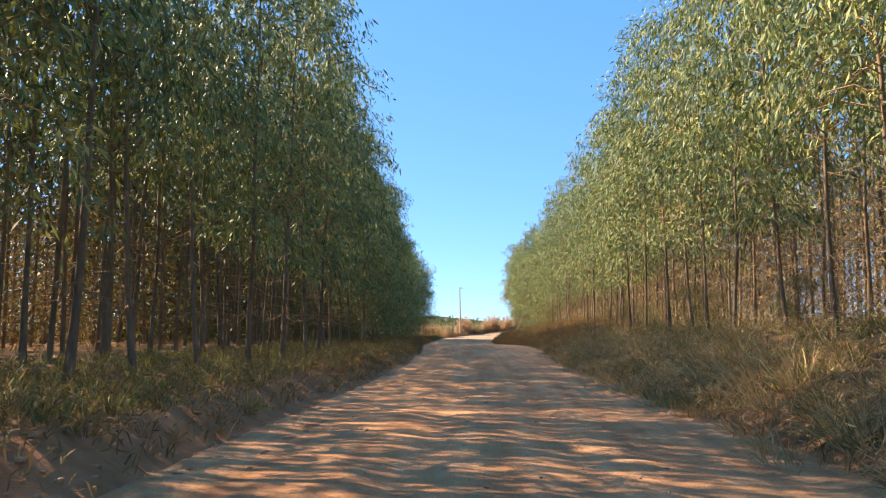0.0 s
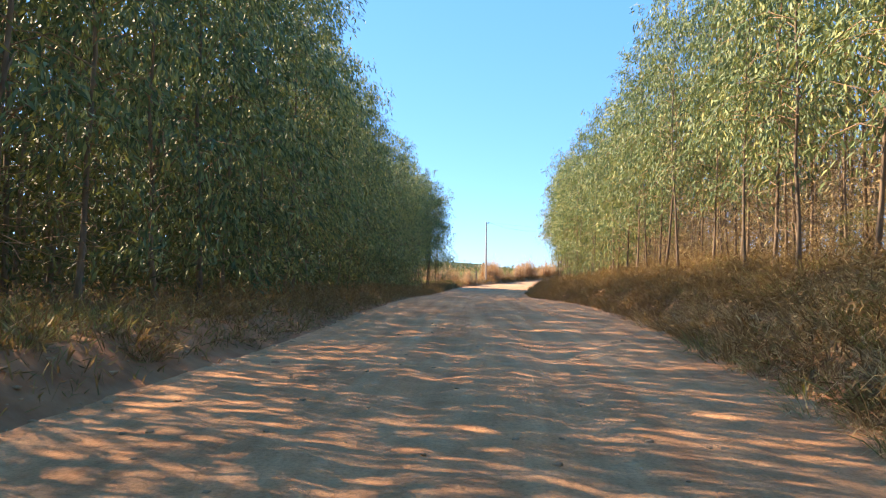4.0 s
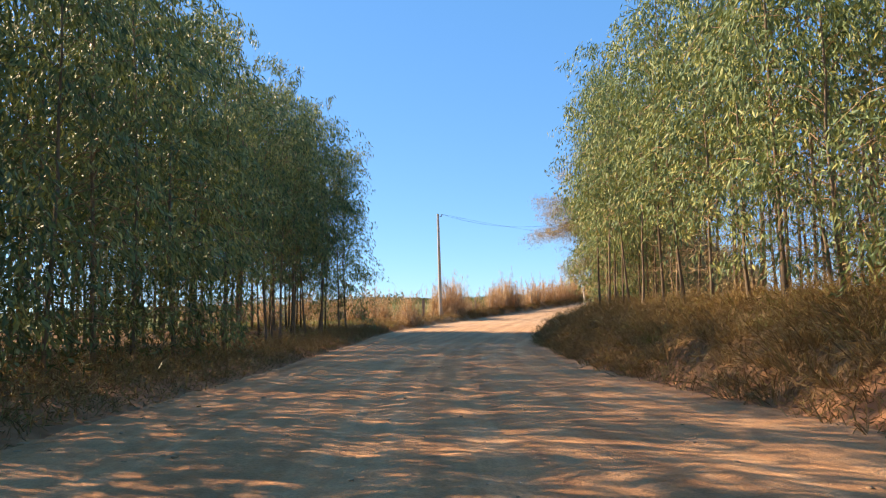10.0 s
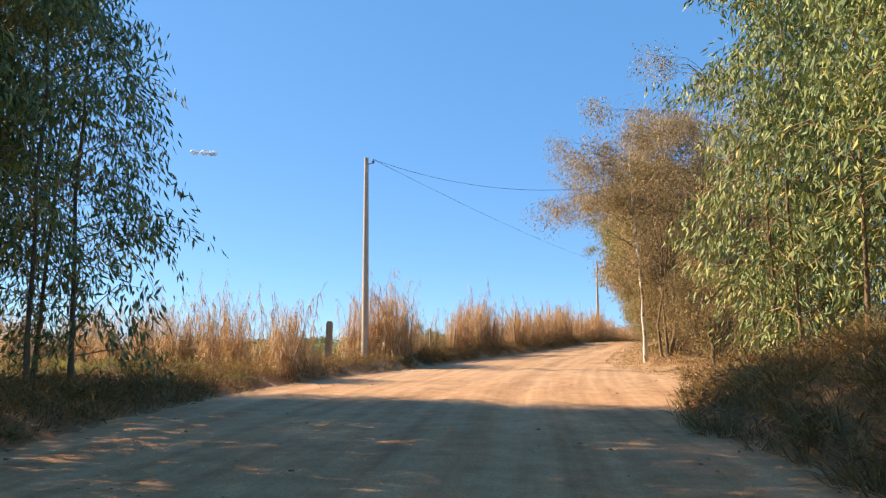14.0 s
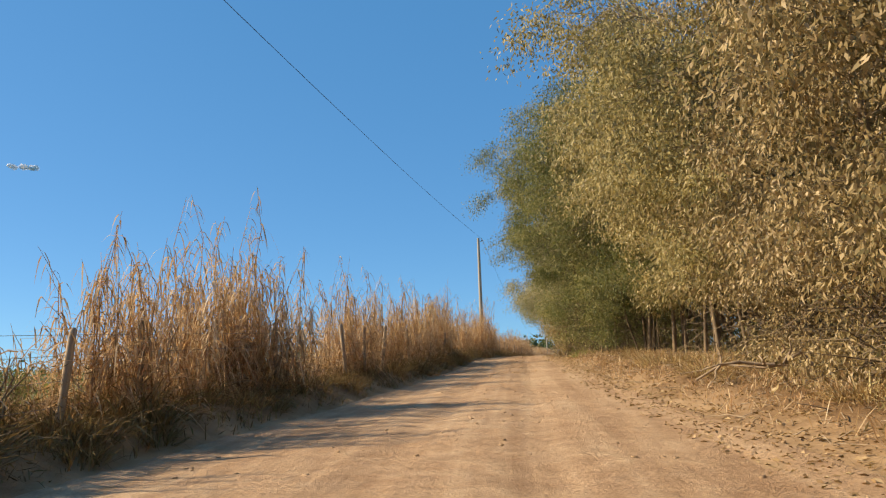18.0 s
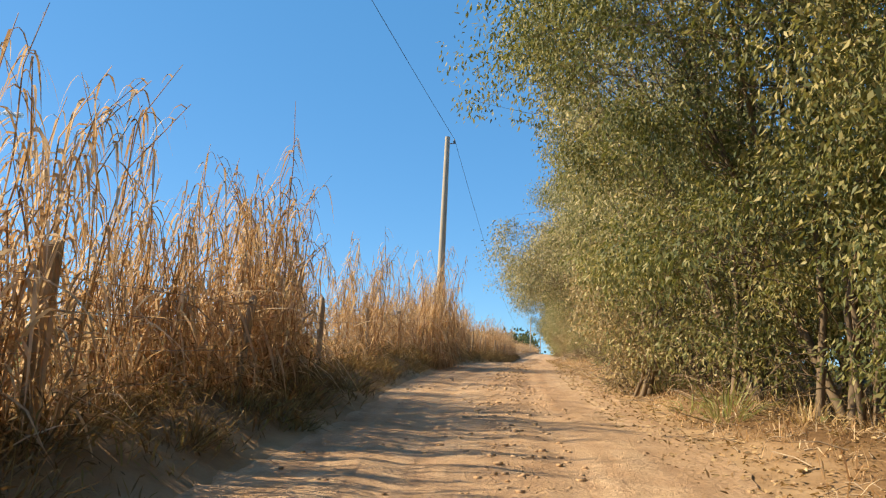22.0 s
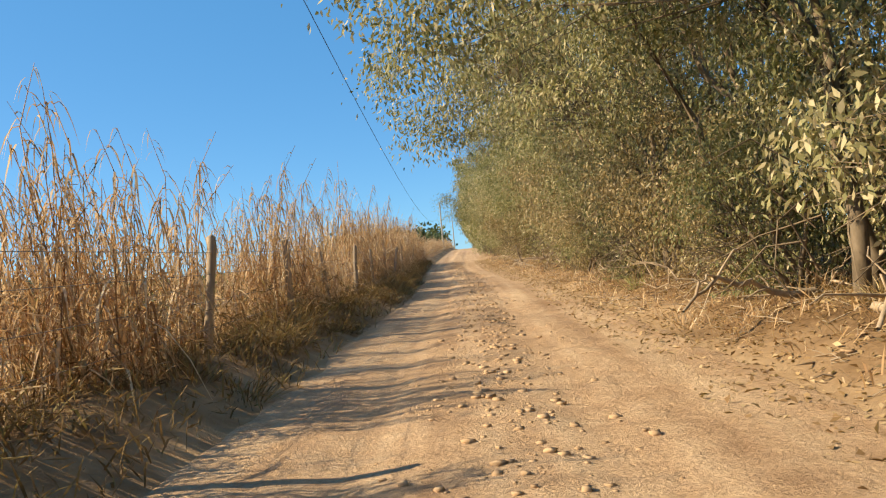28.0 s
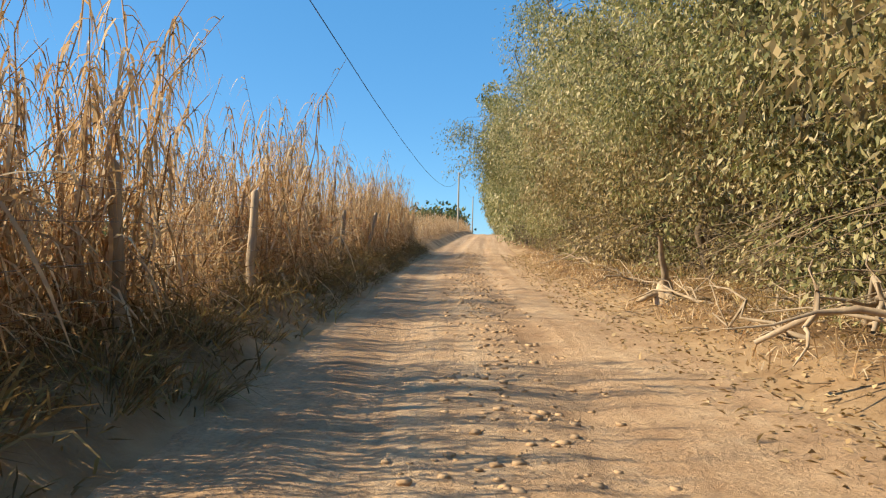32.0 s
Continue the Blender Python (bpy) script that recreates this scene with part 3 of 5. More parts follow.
for s, d, kind, k in ((246.5, -8.3, EDGE_GUMS[2], 0.86), (244.2, -8.6, EDGE_GUMS[1], 0.88), (248.6, -11.5, EDGE_GUMS[0], 0.85), (250.5, -14.5, EDGE_GUMS[1], 0.9),
                      (228, -11.5, EDGE_GUMS[0], 0.97), (231.5, -13.8, EDGE_GUMS[1], 1.0), (234.5, -11.0, EDGE_GUMS[2], 0.97), (237.5, -14.0, EDGE_GUMS[2], 0.98),
                      (240.5, -11.8, EDGE_GUMS[3], 0.95), (243, -15.2, EDGE_GUMS[0], 1.0), (246, -17.8, EDGE_GUMS[1], 1.0), (249.5, -20.5, EDGE_GUMS[2], 1.0),
                      (248.0, -8.4, LOW_GUMS[0], 0.92), (249.6, -10.3, LOW_GUMS[1], 0.9), (250.4, -12.6, EDGE_GUMS[2], 0.92),
                      (250.8, -17.0, EDGE_GUMS[1], 1.0), (250.0, -14.5, EDGE_GUMS[2], 1.0), (247.5, -12.0, EDGE_GUMS[2], 0.95), (248.5, -16.5, EDGE_GUMS[0], 1.0),
                      (245.0, -10.5, EDGE_GUMS[1], 0.95), (242.0, -9.6, EDGE_GUMS[0], 0.95), (239.0, -9.3, EDGE_GUMS[2], 0.95), (236, -9.5, EDGE_GUMS[1], 0.97),
                      (254.3, 6.9, LOW_GUMS[1], 0.95), (256.2, 7.9, LOW_GUMS[0], 0.97), (253.2, 7.2, LOW_GUMS[0], 0.97), (255.0, 8.3, LOW_GUMS[2], 0.95), (257.2, 9.6, LOW_GUMS[1], 0.95), (255.5, 10.6, LOW_GUMS[0], 0.98),
                      (249.5, 8.2, LOW_GUMS[0], 0.92), (251.5, 10.0, EDGE_GUMS[2], 0.95), (247.3, 7.6, EDGE_GUMS[0], 0.95), (252.5, 12.5, LOW_GUMS[2], 0.9), (254.5, 10.2, LOW_GUMS[1], 0.8), (245.6, 8.8, LOW_GUMS[1], 0.95), (243.8, 7.4, EDGE_GUMS[2], 0.93)):
    tree("eucalyptus_tree", kind, place(s, d), rng.uniform(0, 6.3), k, GUM_LABEL, "tree", "plantation trees along the road")

# deeper rows: thin trunks, dead twigs and crowns
trunks, twigs, canopy = Geo(), Geo(), Geo()
for side in (-1, 1):
    for row in range(2, 8 if side < 0 else 10):
        stop = 250.3 if side < 0 else 247
        s = np.arange(104, stop, 2.7)
        s = s + rng.normal(size=len(s)) * 0.25
        d = (edge_l(s) - 2.6 if side < 0 else edge_r(s) + 3.4) + side * (row * 2.6 + rng.normal(size=len(s)) * 0.2)
        base = place(s, d, -0.2)
        n = len(s)
        tall = rng.uniform(11, 13.5, n) * np.interp(s, [110, 247], [1.08, 0.86])
        if side < 0:
            tall *= 1 + np.interp(s, [150, 175], [0, 0.01]) * row
        top = base + np.stack([rng.normal(size=n) * 0.3, rng.normal(size=n) * 0.3, tall], -1)
        stems(trunks, lines(base, top, 4, 0, 0.05, rng), np.tile([0.085, 0.065, 0.045, 0.015], (n, 1)), 5)
        if row < 8:
            m = 14 if side < 0 else 40
            f = rng.uniform(0.08, 0.62, (n, m))
            p0 = base[:, None] + (top - base)[:, None] * f[..., None]
            p1 = p0 + np.concatenate([rng.normal(size=(n, m, 2)) * 0.75, rng.uniform(-0.3, 0.45, (n, m, 1))], -1)
            stems(twigs, lines(p0.reshape(-1, 3), p1.reshape(-1, 3), 2), np.tile([0.011, 0.004], (n * m, 1)), 3)
        q = (270 if row < 4 else 330) if side < 0 else 130
        f = (0.45 if row < 5 else 0.4) + 0.55 * rng.beta(1.4, 1.2, (n, q))
        c = base[:, None] + (top - base)[:, None] * f[..., None] + rng.normal(size=(n, q, 3)) * [0.75, 0.75, 0.3]
        c = c.reshape(-1, 3)
        leaves(canopy, c, np.array([0, 0, -0.7]) + rng.normal(size=c.shape) * 0.5, rng.uniform(0.36, 0.62, len(c)), rng.uniform(0.11, 0.18, len(c)), rng)
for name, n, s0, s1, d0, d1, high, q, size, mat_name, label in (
        ("undergrowth", 1700, 166, 232, -36, -17, 8.0, 26, 0.5, "gum_leaf_dark", "dark green lower foliage deep between the trunks"),
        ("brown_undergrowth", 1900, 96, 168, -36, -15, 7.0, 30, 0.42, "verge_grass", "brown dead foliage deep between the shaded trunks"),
        ("edge_shrubs", 560, 166, 226, -12.5, -6.4, 3.4, 80, 0.24, "gum_leaf_dark", "dark green shrubs and saplings under the plantation edge"),
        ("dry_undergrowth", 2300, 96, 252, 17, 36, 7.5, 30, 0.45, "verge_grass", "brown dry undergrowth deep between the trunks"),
        # the paler grass colour stands in for sun on these dead twigs
        ("dead_foliage", 2300, 100, 251, 9.5, 21, 7.5, 64, 0.22, "sunlit_gold_grass", "brown dead twigs and leaves low on the plantation trees")):
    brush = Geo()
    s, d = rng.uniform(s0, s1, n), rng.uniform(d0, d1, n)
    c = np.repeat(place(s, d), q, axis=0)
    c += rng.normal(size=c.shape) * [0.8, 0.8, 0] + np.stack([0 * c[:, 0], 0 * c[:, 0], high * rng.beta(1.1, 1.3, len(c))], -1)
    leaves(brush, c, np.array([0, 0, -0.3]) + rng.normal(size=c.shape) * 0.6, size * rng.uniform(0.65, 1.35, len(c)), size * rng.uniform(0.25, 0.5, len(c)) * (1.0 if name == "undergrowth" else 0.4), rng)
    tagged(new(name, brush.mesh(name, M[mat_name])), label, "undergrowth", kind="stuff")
wood = new("plantation_interior")
under("trunks", trunks.mesh("trunks", M["gum_bark"], True), wood)
under("dead_twigs", twigs.mesh("dead_twigs", M["twig"]), wood)
under("canopy", canopy.mesh("canopy", M["gum_leaf_dark"]), wood)
tagged(wood, "deep rows of thin eucalyptus trunks with dead twigs", "plantation", kind="stuff")

# ---- hedge of native trees, dry trees at the bend ----


def hedge_meshes(seed, high, reach, floor, clusters, per, leaf, material, bark, puff=1.0):
    """Several stems from one base and a dense, uneven crown of leaf clusters; the +x side hangs over the road."""
    rng = np.random.default_rng(seed)
    n = max(clusters // 9, 9)
    z = floor + (high - floor) * (np.arange(n) + rng.random(n)) / n
    rel = z / high
    prof = np.interp(rel, [0, 0.1, 0.3, 0.55, 0.75, 0.92, 1.0], [0.3, 0.34, 0.5, 0.88, 1.0, 0.88, 0.5])
    a = rng.permutation((np.arange(n) + rng.random(n)) / n * 3.4 - 1.7)
    r = reach * prof * rng.uniform(0.42, 1.0, n) ** 0.6 * rng.uniform(0.85, 1.15, n)
    lobe = np.stack([np.cos(a) * r, np.sin(a) * np.minimum(r, 2.4), z], -1)
    c = lobe[rng.integers(0, n, clusters)] + np.clip(rng.normal(size=(clusters, 3)), -1.7, 1.7) * [0.35, 0.35, 0.3]
    c[:, 2] = np.clip(c[:, 2], floor, high)
    wood = Geo()
    m = 2 if 1 < floor < 2 else 3 if floor > 2 else 5
    foot = np.concatenate([rng.normal(size=(m, 2)) * 0.18, np.full((m, 1), -0.25)], -1)
    head = np.concatenate([rng.normal(size=(m, 2)) * reach * (0.12 if floor > 2 else 0.3), rng.uniform(0.7, 0.95, (m, 1)) * high], -1)
    main = lines(foot, head, 7, -0.2, 0.12, rng)
    if floor > 2:  # limbs that arch out over the road near the top
        main[:, :, 0] += reach * np.linspace(0.0, 0.42, m)[:, None] * np.linspace(0, 1, 7)[None] ** 4
    stems(wood, main, np.tile(np.linspace(0.085, 0.015, 7), (m, 1)) * rng.uniform(0.6, 1.15, (m, 1)), 6)
    trunk = wood.mesh("trunk", bark, True)
    t = np.linspace(0, 5.999, 25)
    nodes = (main[:, t.astype(int)] + (main[:, t.astype(int) + 1] - main[:, t.astype(int)]) * (t % 1)[None, :, None]).reshape(-1, 3)
    lower = np.where(nodes[None, :, 2] < c[:, None, 2] + 0.1, 0, 3.0)
    near = nodes[np.argmin(np.linalg.norm(nodes[None] - c[:, None], axis=-1) + lower, axis=1)]
    tw = Geo()
    reachy = np.linalg.norm(c - near, axis=1)
    bent = lines(near, c, 5, -0.16 * reachy * rng.uniform(0.2, 1.3, clusters), 0.0, rng)
    bent[:, 1:-1] += rng.normal(size=(clusters, 3, 3)) * (0.07 * reachy)[:, None, None]
    bent = bent[rng.random(clusters) < 0.6]
    stems(tw, bent, np.tile([0.012, 0.01, 0.008, 0.006, 0.003], (len(bent), 1)), 3)
    geo = Geo()
    keep = np.repeat(np.arange(clusters)[rng.random(clusters) >= 0], per)
    size = rng.uniform(0.6, 1.3, clusters)[keep][:, None]
    p = c[keep] + np.clip(rng.normal(size=(len(keep), 3)), -1.55, 1.55) * [0.27 * puff, 0.27 * puff, 0.22 * puff] * size
    p[:, 2] = np.maximum(p[:, 2], 0.12)
    way = np.array([0, 0, -0.75]) + (p - c[keep]) * 0.8 + rng.normal(size=p.shape) * 0.45
    leaves(geo, p, way, leaf * rng.uniform(0.6, 1.3, len(p)), leaf * 0.36 * rng.uniform(0.6, 1.25, len(p)), rng, 0.2)
    m = 60 if floor < 1 else 12
    az, hz = rng.uniform(-1.8, 1.8, m), rng.uniform(0.05, 1.6, m)
    p0 = np.stack([np.cos(az) * 0.5, np.sin(az) * 1.1, hz], -1)
    p1 = p0 + np.stack([np.cos(az) * rng.uniform(0.3, 1.3, m), np.sin(az) * 0.8 + rng.normal(size=m) * 0.3, rng.uniform(-0.6, 0.7, m)], -1)
    p1[:, 2] = np.maximum(p1[:, 2], 0.03)
    stems(tw, lines(p0, p1, 3, -0.1, 0.06, rng), np.tile([0.012, 0.009, 0.004], (m, 1)), 3)
    return trunk, crown_mesh(tw, bark, geo, material)


HEDGE = [hedge_meshes(50 + i, h, r, 0.35, 190, 82, 0.1, M["hedge_leaf"], M["hedge_bark"], 1.0) for i, (h, r) in enumerate(((8.8, 4.2), (9.6, 4.6), (7.8, 3.8), (9.2, 5.2)))]
TALL = hedge_meshes(57, 11.8, 6.9, 0.6, 420, 84, 0.105, M["dark_leaf"], M["hedge_bark"], 1.08)
ARCHED = [hedge_meshes(60 + i, 9.0, 4.6, 1.75, 230, 66, 0.14, M["yellow_leaf"], M["hedge_bark"], 1.05) for i in range(2)]
BROWN = [hedge_meshes(70 + i, 10.0, r, 0.4, 180, 84, 0.105, M["dry_leaf"], M["hedge_bark"]) for i, r in enumerate((4.4, 4.0, 4.8))]
OVERHANG = hedge_meshes(88, 9.4, 6.2, 2.8, 200, 56, 0.105, M["dry_leaf"], M["hedge_bark"])
AIRY = [hedge_meshes(80 + i, 10.2, 3.8, 0.6, 190, 46, 0.12, M["dry_leaf"], M["hedge_bark"]) for i in range(2)]
TALL_ARCH = hedge_meshes(58, 11.8, 7.4, 2.3, 330, 80, 0.11, M["dark_leaf"], M["hedge_bark"], 1.1)
YELLOW_ARCH = hedge_meshes(59, 11.0, 5.8, 2.4, 280, 62, 0.135, M["yellow_leaf"], M["hedge_bark"], 1.1)
LOW_BRANCH = hedge_meshes(89, 5.8, 5.5, 3.1, 300, 52, 0.11, M["hedge_leaf"], M["hedge_bark"])
FAR_DRY = [hedge_meshes(93 + i, 9.6, 4.0, 0.3, 90, 32, 0.2, M["dry_leaf"], M["hedge_bark"], 1.3) for i in range(2)]
DRY_SHRUB = [hedge_meshes(96 + i, 3.8, 2.1, 0.15, 80, 52, 0.12, M["dry_leaf"], M["hedge_bark"]) for i in range(2)]
GREEN_SHRUB = [hedge_meshes(101 + i, 3.4, 1.9, 0.1, 80, 56, 0.11, M["dark_leaf"], M["hedge_bark"]) for i in range(2)]
FAR_HEDGE = [hedge_meshes(90 + i, 8.6, 3.8, 0.3, 70, 30, 0.24, M["hedge_leaf"], M["hedge_bark"]) for i in range(2)]


def roadside(kind, s, d, scale, label, group="hedge trees along the road", lean=(0, 0)):
    return tree("roadside_tree", kind, place(s, d), heading(s) + math.pi / 2 + rng.normal() * 0.5, scale, label, "tree", group, lean)


for s, d, k in ((258.5, 12.0, 0.9), (261.5, 10.5, 0.95), (265.0, 8.0, 1.05), (266.5, 11.5, 1.0)):
    roadside(AIRY[rng.integers(2)], s, d, k, "bushy half-bare tree with dry brown leaves at the bend")
# how far from the centre line the hedge's stems stand
FOOT = ([266, 272, 280, 286, 294, 297, 300.5, 306, 312, 326, 334, 338, 342, 358, 364, 378, 384, 400],
        [6.4, 7.4, 8.0, 8.4, 8.0, 6.9, 4.9, 4.4, 5.4, 5.6, 6.8, 6.9, 5.8, 5.7, 6.6, 7.9, 6.4, 5.4])
s = 269.0
while s < 404:
    d = np.interp(s, *FOOT) + rng.normal() * 0.25
    if s < 281 or (296 < s < 304 and rng.random() < 0.3):
        kind, label = BROWN[rng.integers(3)], "dense roadside tree with dry yellow-brown leaves"
    elif 283 < s < 297.2:
        kind, label = ARCHED[rng.integers(2)], "roadside tree with a raised crown over open ground"
    else:
        kind, label = HEDGE[rng.integers(4)], "bushy native roadside tree with dusty olive-green leaves"
    k = rng.uniform(0.9, 1.12) * np.interp(d, [4.5, 5.5, 8], [0.95, 1.03, 1.25])
    if 297.2 < s < 305:
        kind, k = TALL, rng.uniform(0.92, 1.05)
    roadside(kind, s, d, k, label)
    if 297.2 < s < 305:
        roadside(TALL, s + 1.1, d + 2.3, 1.0, "tall dark-green native tree at the back of the hedge")
    if not 281 < s < 297:
        roadside(FAR_HEDGE[rng.integers(2)] if s > 281 else FAR_DRY[rng.integers(2)], s + 1.2, d + 2.6, rng.uniform(0.9, 1.1),
                 "bushy native tree at the back of the hedge")
    s += rng.uniform(2.1, 2.8)
while s < 560:
    roadside(FAR_HEDGE[rng.integers(2)], s, edge_r(s) + 1.6 + rng.normal() * 0.3, rng.uniform(0.9, 1.2), "bushy native tree far along the road")
    s += rng.uniform(2.6, 3.4)


roadside(HEDGE[3], 338.5, 5.6, 1.25, "large bushy native tree with a branch hanging over the road")
for s in (337.5, 340.8, 349.5):
    roadside(LOW_BRANCH, s, 4.7, 1.22, "native tree with low branches that hang over the road")
for s, d in ((291.0, 7.2), (294.2, 6.8), (297.0, 6.2)):
    roadside(TALL_ARCH, s, d, 1.0, "tall dark-green native tree with a raised crown over open ground")
for s, d in ((279.5, 6.4), (283.4, 6.6), (287.2, 6.6)):
    roadside(YELLOW_ARCH, s, d, 1.0, "tall roadside tree with yellowing leaves and a raised crown")
for s, d in ((316.5, 4.9), (371.0, 6.0), (378.5, 6.6), (386.0, 5.6), (394.0, 5.0)):
    roadside(LOW_BRANCH, s, d, 1.0, "native tree with low branches that hang over the road")
roadside(HEDGE[1], 372.5, 6.4, 1.25, "large bushy native tree with a branch hanging over the road")


roadside(OVERHANG, 267.9, 5.2, 1.0, "half-bare dry tree whose crown reaches over the road")
roadside(OVERHANG, 271.5, 5.6, 1.05, "half-bare dry tree whose crown reaches over the road")
for s, d, k in ((270.2, 5.6, 1.05), (273.6, 6.0, 1.12)):
    roadside(BROWN[1], s, d, k, "dense roadside tree with dry yellow-brown leaves")
s = 281.5
while s < 297:
    roadside(ARCHED[rng.integers(2)], s, np.interp(s, *FOOT) + 2.4, rng.uniform(1.0, 1.15), "roadside tree with a raised crown over open ground")
    if s > 284.5:
        roadside(HEDGE[rng.integers(4)], s, np.interp(s, *FOOT) + 4.0, rng.uniform(0.9, 1.05), "bushy native tree at the back of the hedge")
    s += 2.6


for s in np.arange(263.0, 281.5, 1.5):
    tree("dry_shrub", DRY_SHRUB[rng.integers(2)], place(s, edge_r(s) + (2.9 if s < 269 else 3.9) + rng.normal() * 0.3), heading(s) + math.pi / 2 + rng.normal() * 0.5, rng.uniform(0.75, 1.15),
         "low bushy shrub of dry brown leaves under the roadside trees", "shrub", "dry shrubs under the roadside trees", parts=("stem", "crown"))


for s, d, k in ((288.6, 10.6, 1.1), (290.4, 9.3, 1.05), (291.8, 10.8, 1.2), (293.2, 8.8, 1.0), (294.8, 9.6, 1.2), (296.2, 7.9, 1.0), (297.8, 7.4, 1.1), (299.2, 6.6, 0.95),
                (269.4, -5.7, 0.33), (270.3, -6.2, 0.4), (271.0, -5.6, 0.3),
                (141.5, 7.0, 0.36), (147.0, 6.6, 0.32), (150.5, 6.9, 0.42), (155.0, 6.4, 0.3), (160.5, 6.8, 0.36), (166.0, 7.6, 0.4), (172.0, 8.0, 0.36)):
    tree("green_shrub", GREEN_SHRUB[rng.integers(2)], place(s, d), heading(s) + math.pi / 2 + rng.normal() * 0.5, k,
         "low leafy dull-green shrub in the dry grass", "shrub", "green shrubs by the road", parts=("stem", "crown"))


OLIVE_SHRUB = [hedge_meshes(106 + i, 3.0, 1.9, 0.1, 80, 52, 0.11, M["hedge_leaf"], M["hedge_bark"]) for i in range(2)]
for s in np.r_[np.arange(306.0, 360.0, 2.3), np.arange(360.0, 392.0, 1.4), np.arange(392.0, 402.0, 2.3)]:
    kind = (OLIVE_SHRUB + DRY_SHRUB)[rng.integers(4)]
    tall = rng.uniform(0.9, 1.35) if 360 <= s < 392 else rng.uniform(0.55, 0.95)
    tree("hedge_shrub", kind, place(s, np.interp(s, *FOOT) - 1.0 + rng.normal() * 0.35), heading(s) + math.pi / 2 + rng.normal() * 0.5, tall,
         "low bushy olive-brown shrub at the foot of the hedge", "shrub", "shrubs at the hedge's foot", parts=("stem", "crown"))


def pale_tree():
    """Tree with a pale, slightly bent trunk at the bend."""
    rng = np.random.default_rng(5)
    ob = new("pale_trunked_tree")
    z = np.linspace(-0.3, 8.6, 22)
    axis = np.stack([0.5 * (np.clip(z, 0, 9) / 8.6) ** 1.4 + 0.025 * np.sin(z * 1.3) + 0.018 * np.sin(z * 4.1), 0.08 * np.sin(z * 0.9), z], -1)
    rad = (0.085 - 0.006 * z + 0.03 * np.exp(-np.clip(z, 0, 9) * 2.5)) * rng.uniform(0.85, 1.15, len(z))
    under("trunk", stems(Geo(), axis[None], rad[None], 10).mesh("trunk", M["pale_bark"], True), ob, "pale whitish bark with brown scars")
    n = 26
    h = rng.uniform(3.6, 8.5, n)
    p0 = np.stack([np.interp(h, z, axis[:, i]) for i in range(3)], -1)
    out = rng.uniform(0.7, 1.9, n)
    paths, hor = limb_ends(rng, p0, out, out * 0.8, out * 0.3)
    tw = stems(Geo(), paths, np.tile(np.linspace(0.022, 0.005, 4), (n, 1)), 4)
    i = np.repeat(np.arange(n), 44)
    c = paths[i, 3] + rng.normal(size=(len(i), 3)) * 0.4
    foliage = leaves(Geo(), c, np.array([0, 0, -0.6]) + rng.normal(size=c.shape) * 0.4, rng.uniform(0.09, 0.16, len(i)), rng.uniform(0.03, 0.05, len(i)), rng)
    under("crown", crown_mesh(tw, M["hedge_bark"], foliage, M["dry_leaf"]), ob)
    put(ob, place(267.2, 4.2), heading(267) + math.pi / 2)
    tagged(ob, "tree with a pale whitish trunk and few dry leaves", "tree")


pale_tree()

# ---- tall dry grass along the fence ----


def cane_meshes(seed, n, high, blades_each, skirt, wide=0.26, name="tuft"):
    rng = np.random.default_rng(seed)
    r, a = wide * np.sqrt(rng.random(n)), rng.uniform(0, 6.3, n)
    foot = np.stack([np.cos(a) * r, np.sin(a) * r, np.full(n, -0.1)], -1)
    tall = high * rng.uniform(0.48, 1.08, n)
    lean = np.stack([np.cos(a), np.sin(a)], -1) * (0.05 + r[:, None] * 0.5) + rng.normal(size=(n, 2)) * np.where(rng.random((n, 1)) < 0.25, 0.26, 0.14)
    lean = np.clip(lean, -0.36, 0.36)
    head = foot + np.concatenate([lean, tall[:, None]], -1)
    p = lines(foot, head, 6, 0, 0.035, rng)
    p[:, -1, :2] += lean * 0.7
    geo = stems(Geo(), p, np.tile([0.01, 0.009, 0.008, 0.007, 0.006, 0.003], (n, 1)), 3)
    i = np.repeat(np.arange(n), blades_each)
    f = 0.2 + 4.75 * rng.beta(1.2, 1.05, len(i))
    j = np.minimum(f.astype(int), 4)
    b = p[i, j] + (p[i, j + 1] - p[i, j]) * (f - j)[:, None]
    az = rng.uniform(0, 6.3, len(i))
    w = np.stack([np.cos(az), np.sin(az), rng.uniform(0.3, 1.9, len(i))], -1)
    thin = 1.0 - 0.07 * f
    blades(geo, b, w, rng.uniform(0.2, 0.52, len(i)) * thin, rng.uniform(0.018, 0.038, len(i)) * thin, rng.uniform(1.2, 2.6, len(i)), rng, 4)
    m = skirt
    az, rr = rng.uniform(0, 6.3, m), (wide + 0.12) * np.sqrt(rng.random(m))
    b = np.stack([np.cos(az) * rr, np.sin(az) * rr, 1.05 * rng.random(m) ** 1.3], -1)
    w = np.stack([np.cos(az) * 0.8, np.sin(az) * 0.8, rng.uniform(-0.4, 1.6, m)], -1) + rng.normal(size=(m, 3)) * 0.3
    blades(geo, b, w, rng.uniform(0.4, 0.9, m), rng.uniform(0.014, 0.03, m), rng.uniform(0.3, 0.9, m), rng)
    return geo.mesh(name, M["straw"])


CANE = [cane_meshes(100 + i, 6, h, 32, 44) for i, h in enumerate((2.8, 3.1, 2.3, 3.0, 2.0, 2.5, 2.6))]
BACK_CANE = [cane_meshes(110 + i, 8, h, 20, 36, 0.48) for i, h in enumerate((1.9, 2.2, 1.6))]
LOW_CANE = [cane_meshes(120 + i, 3, h, 9, 46) for i, h in enumerate((1.5, 1.2, 1.0, 1.7))]


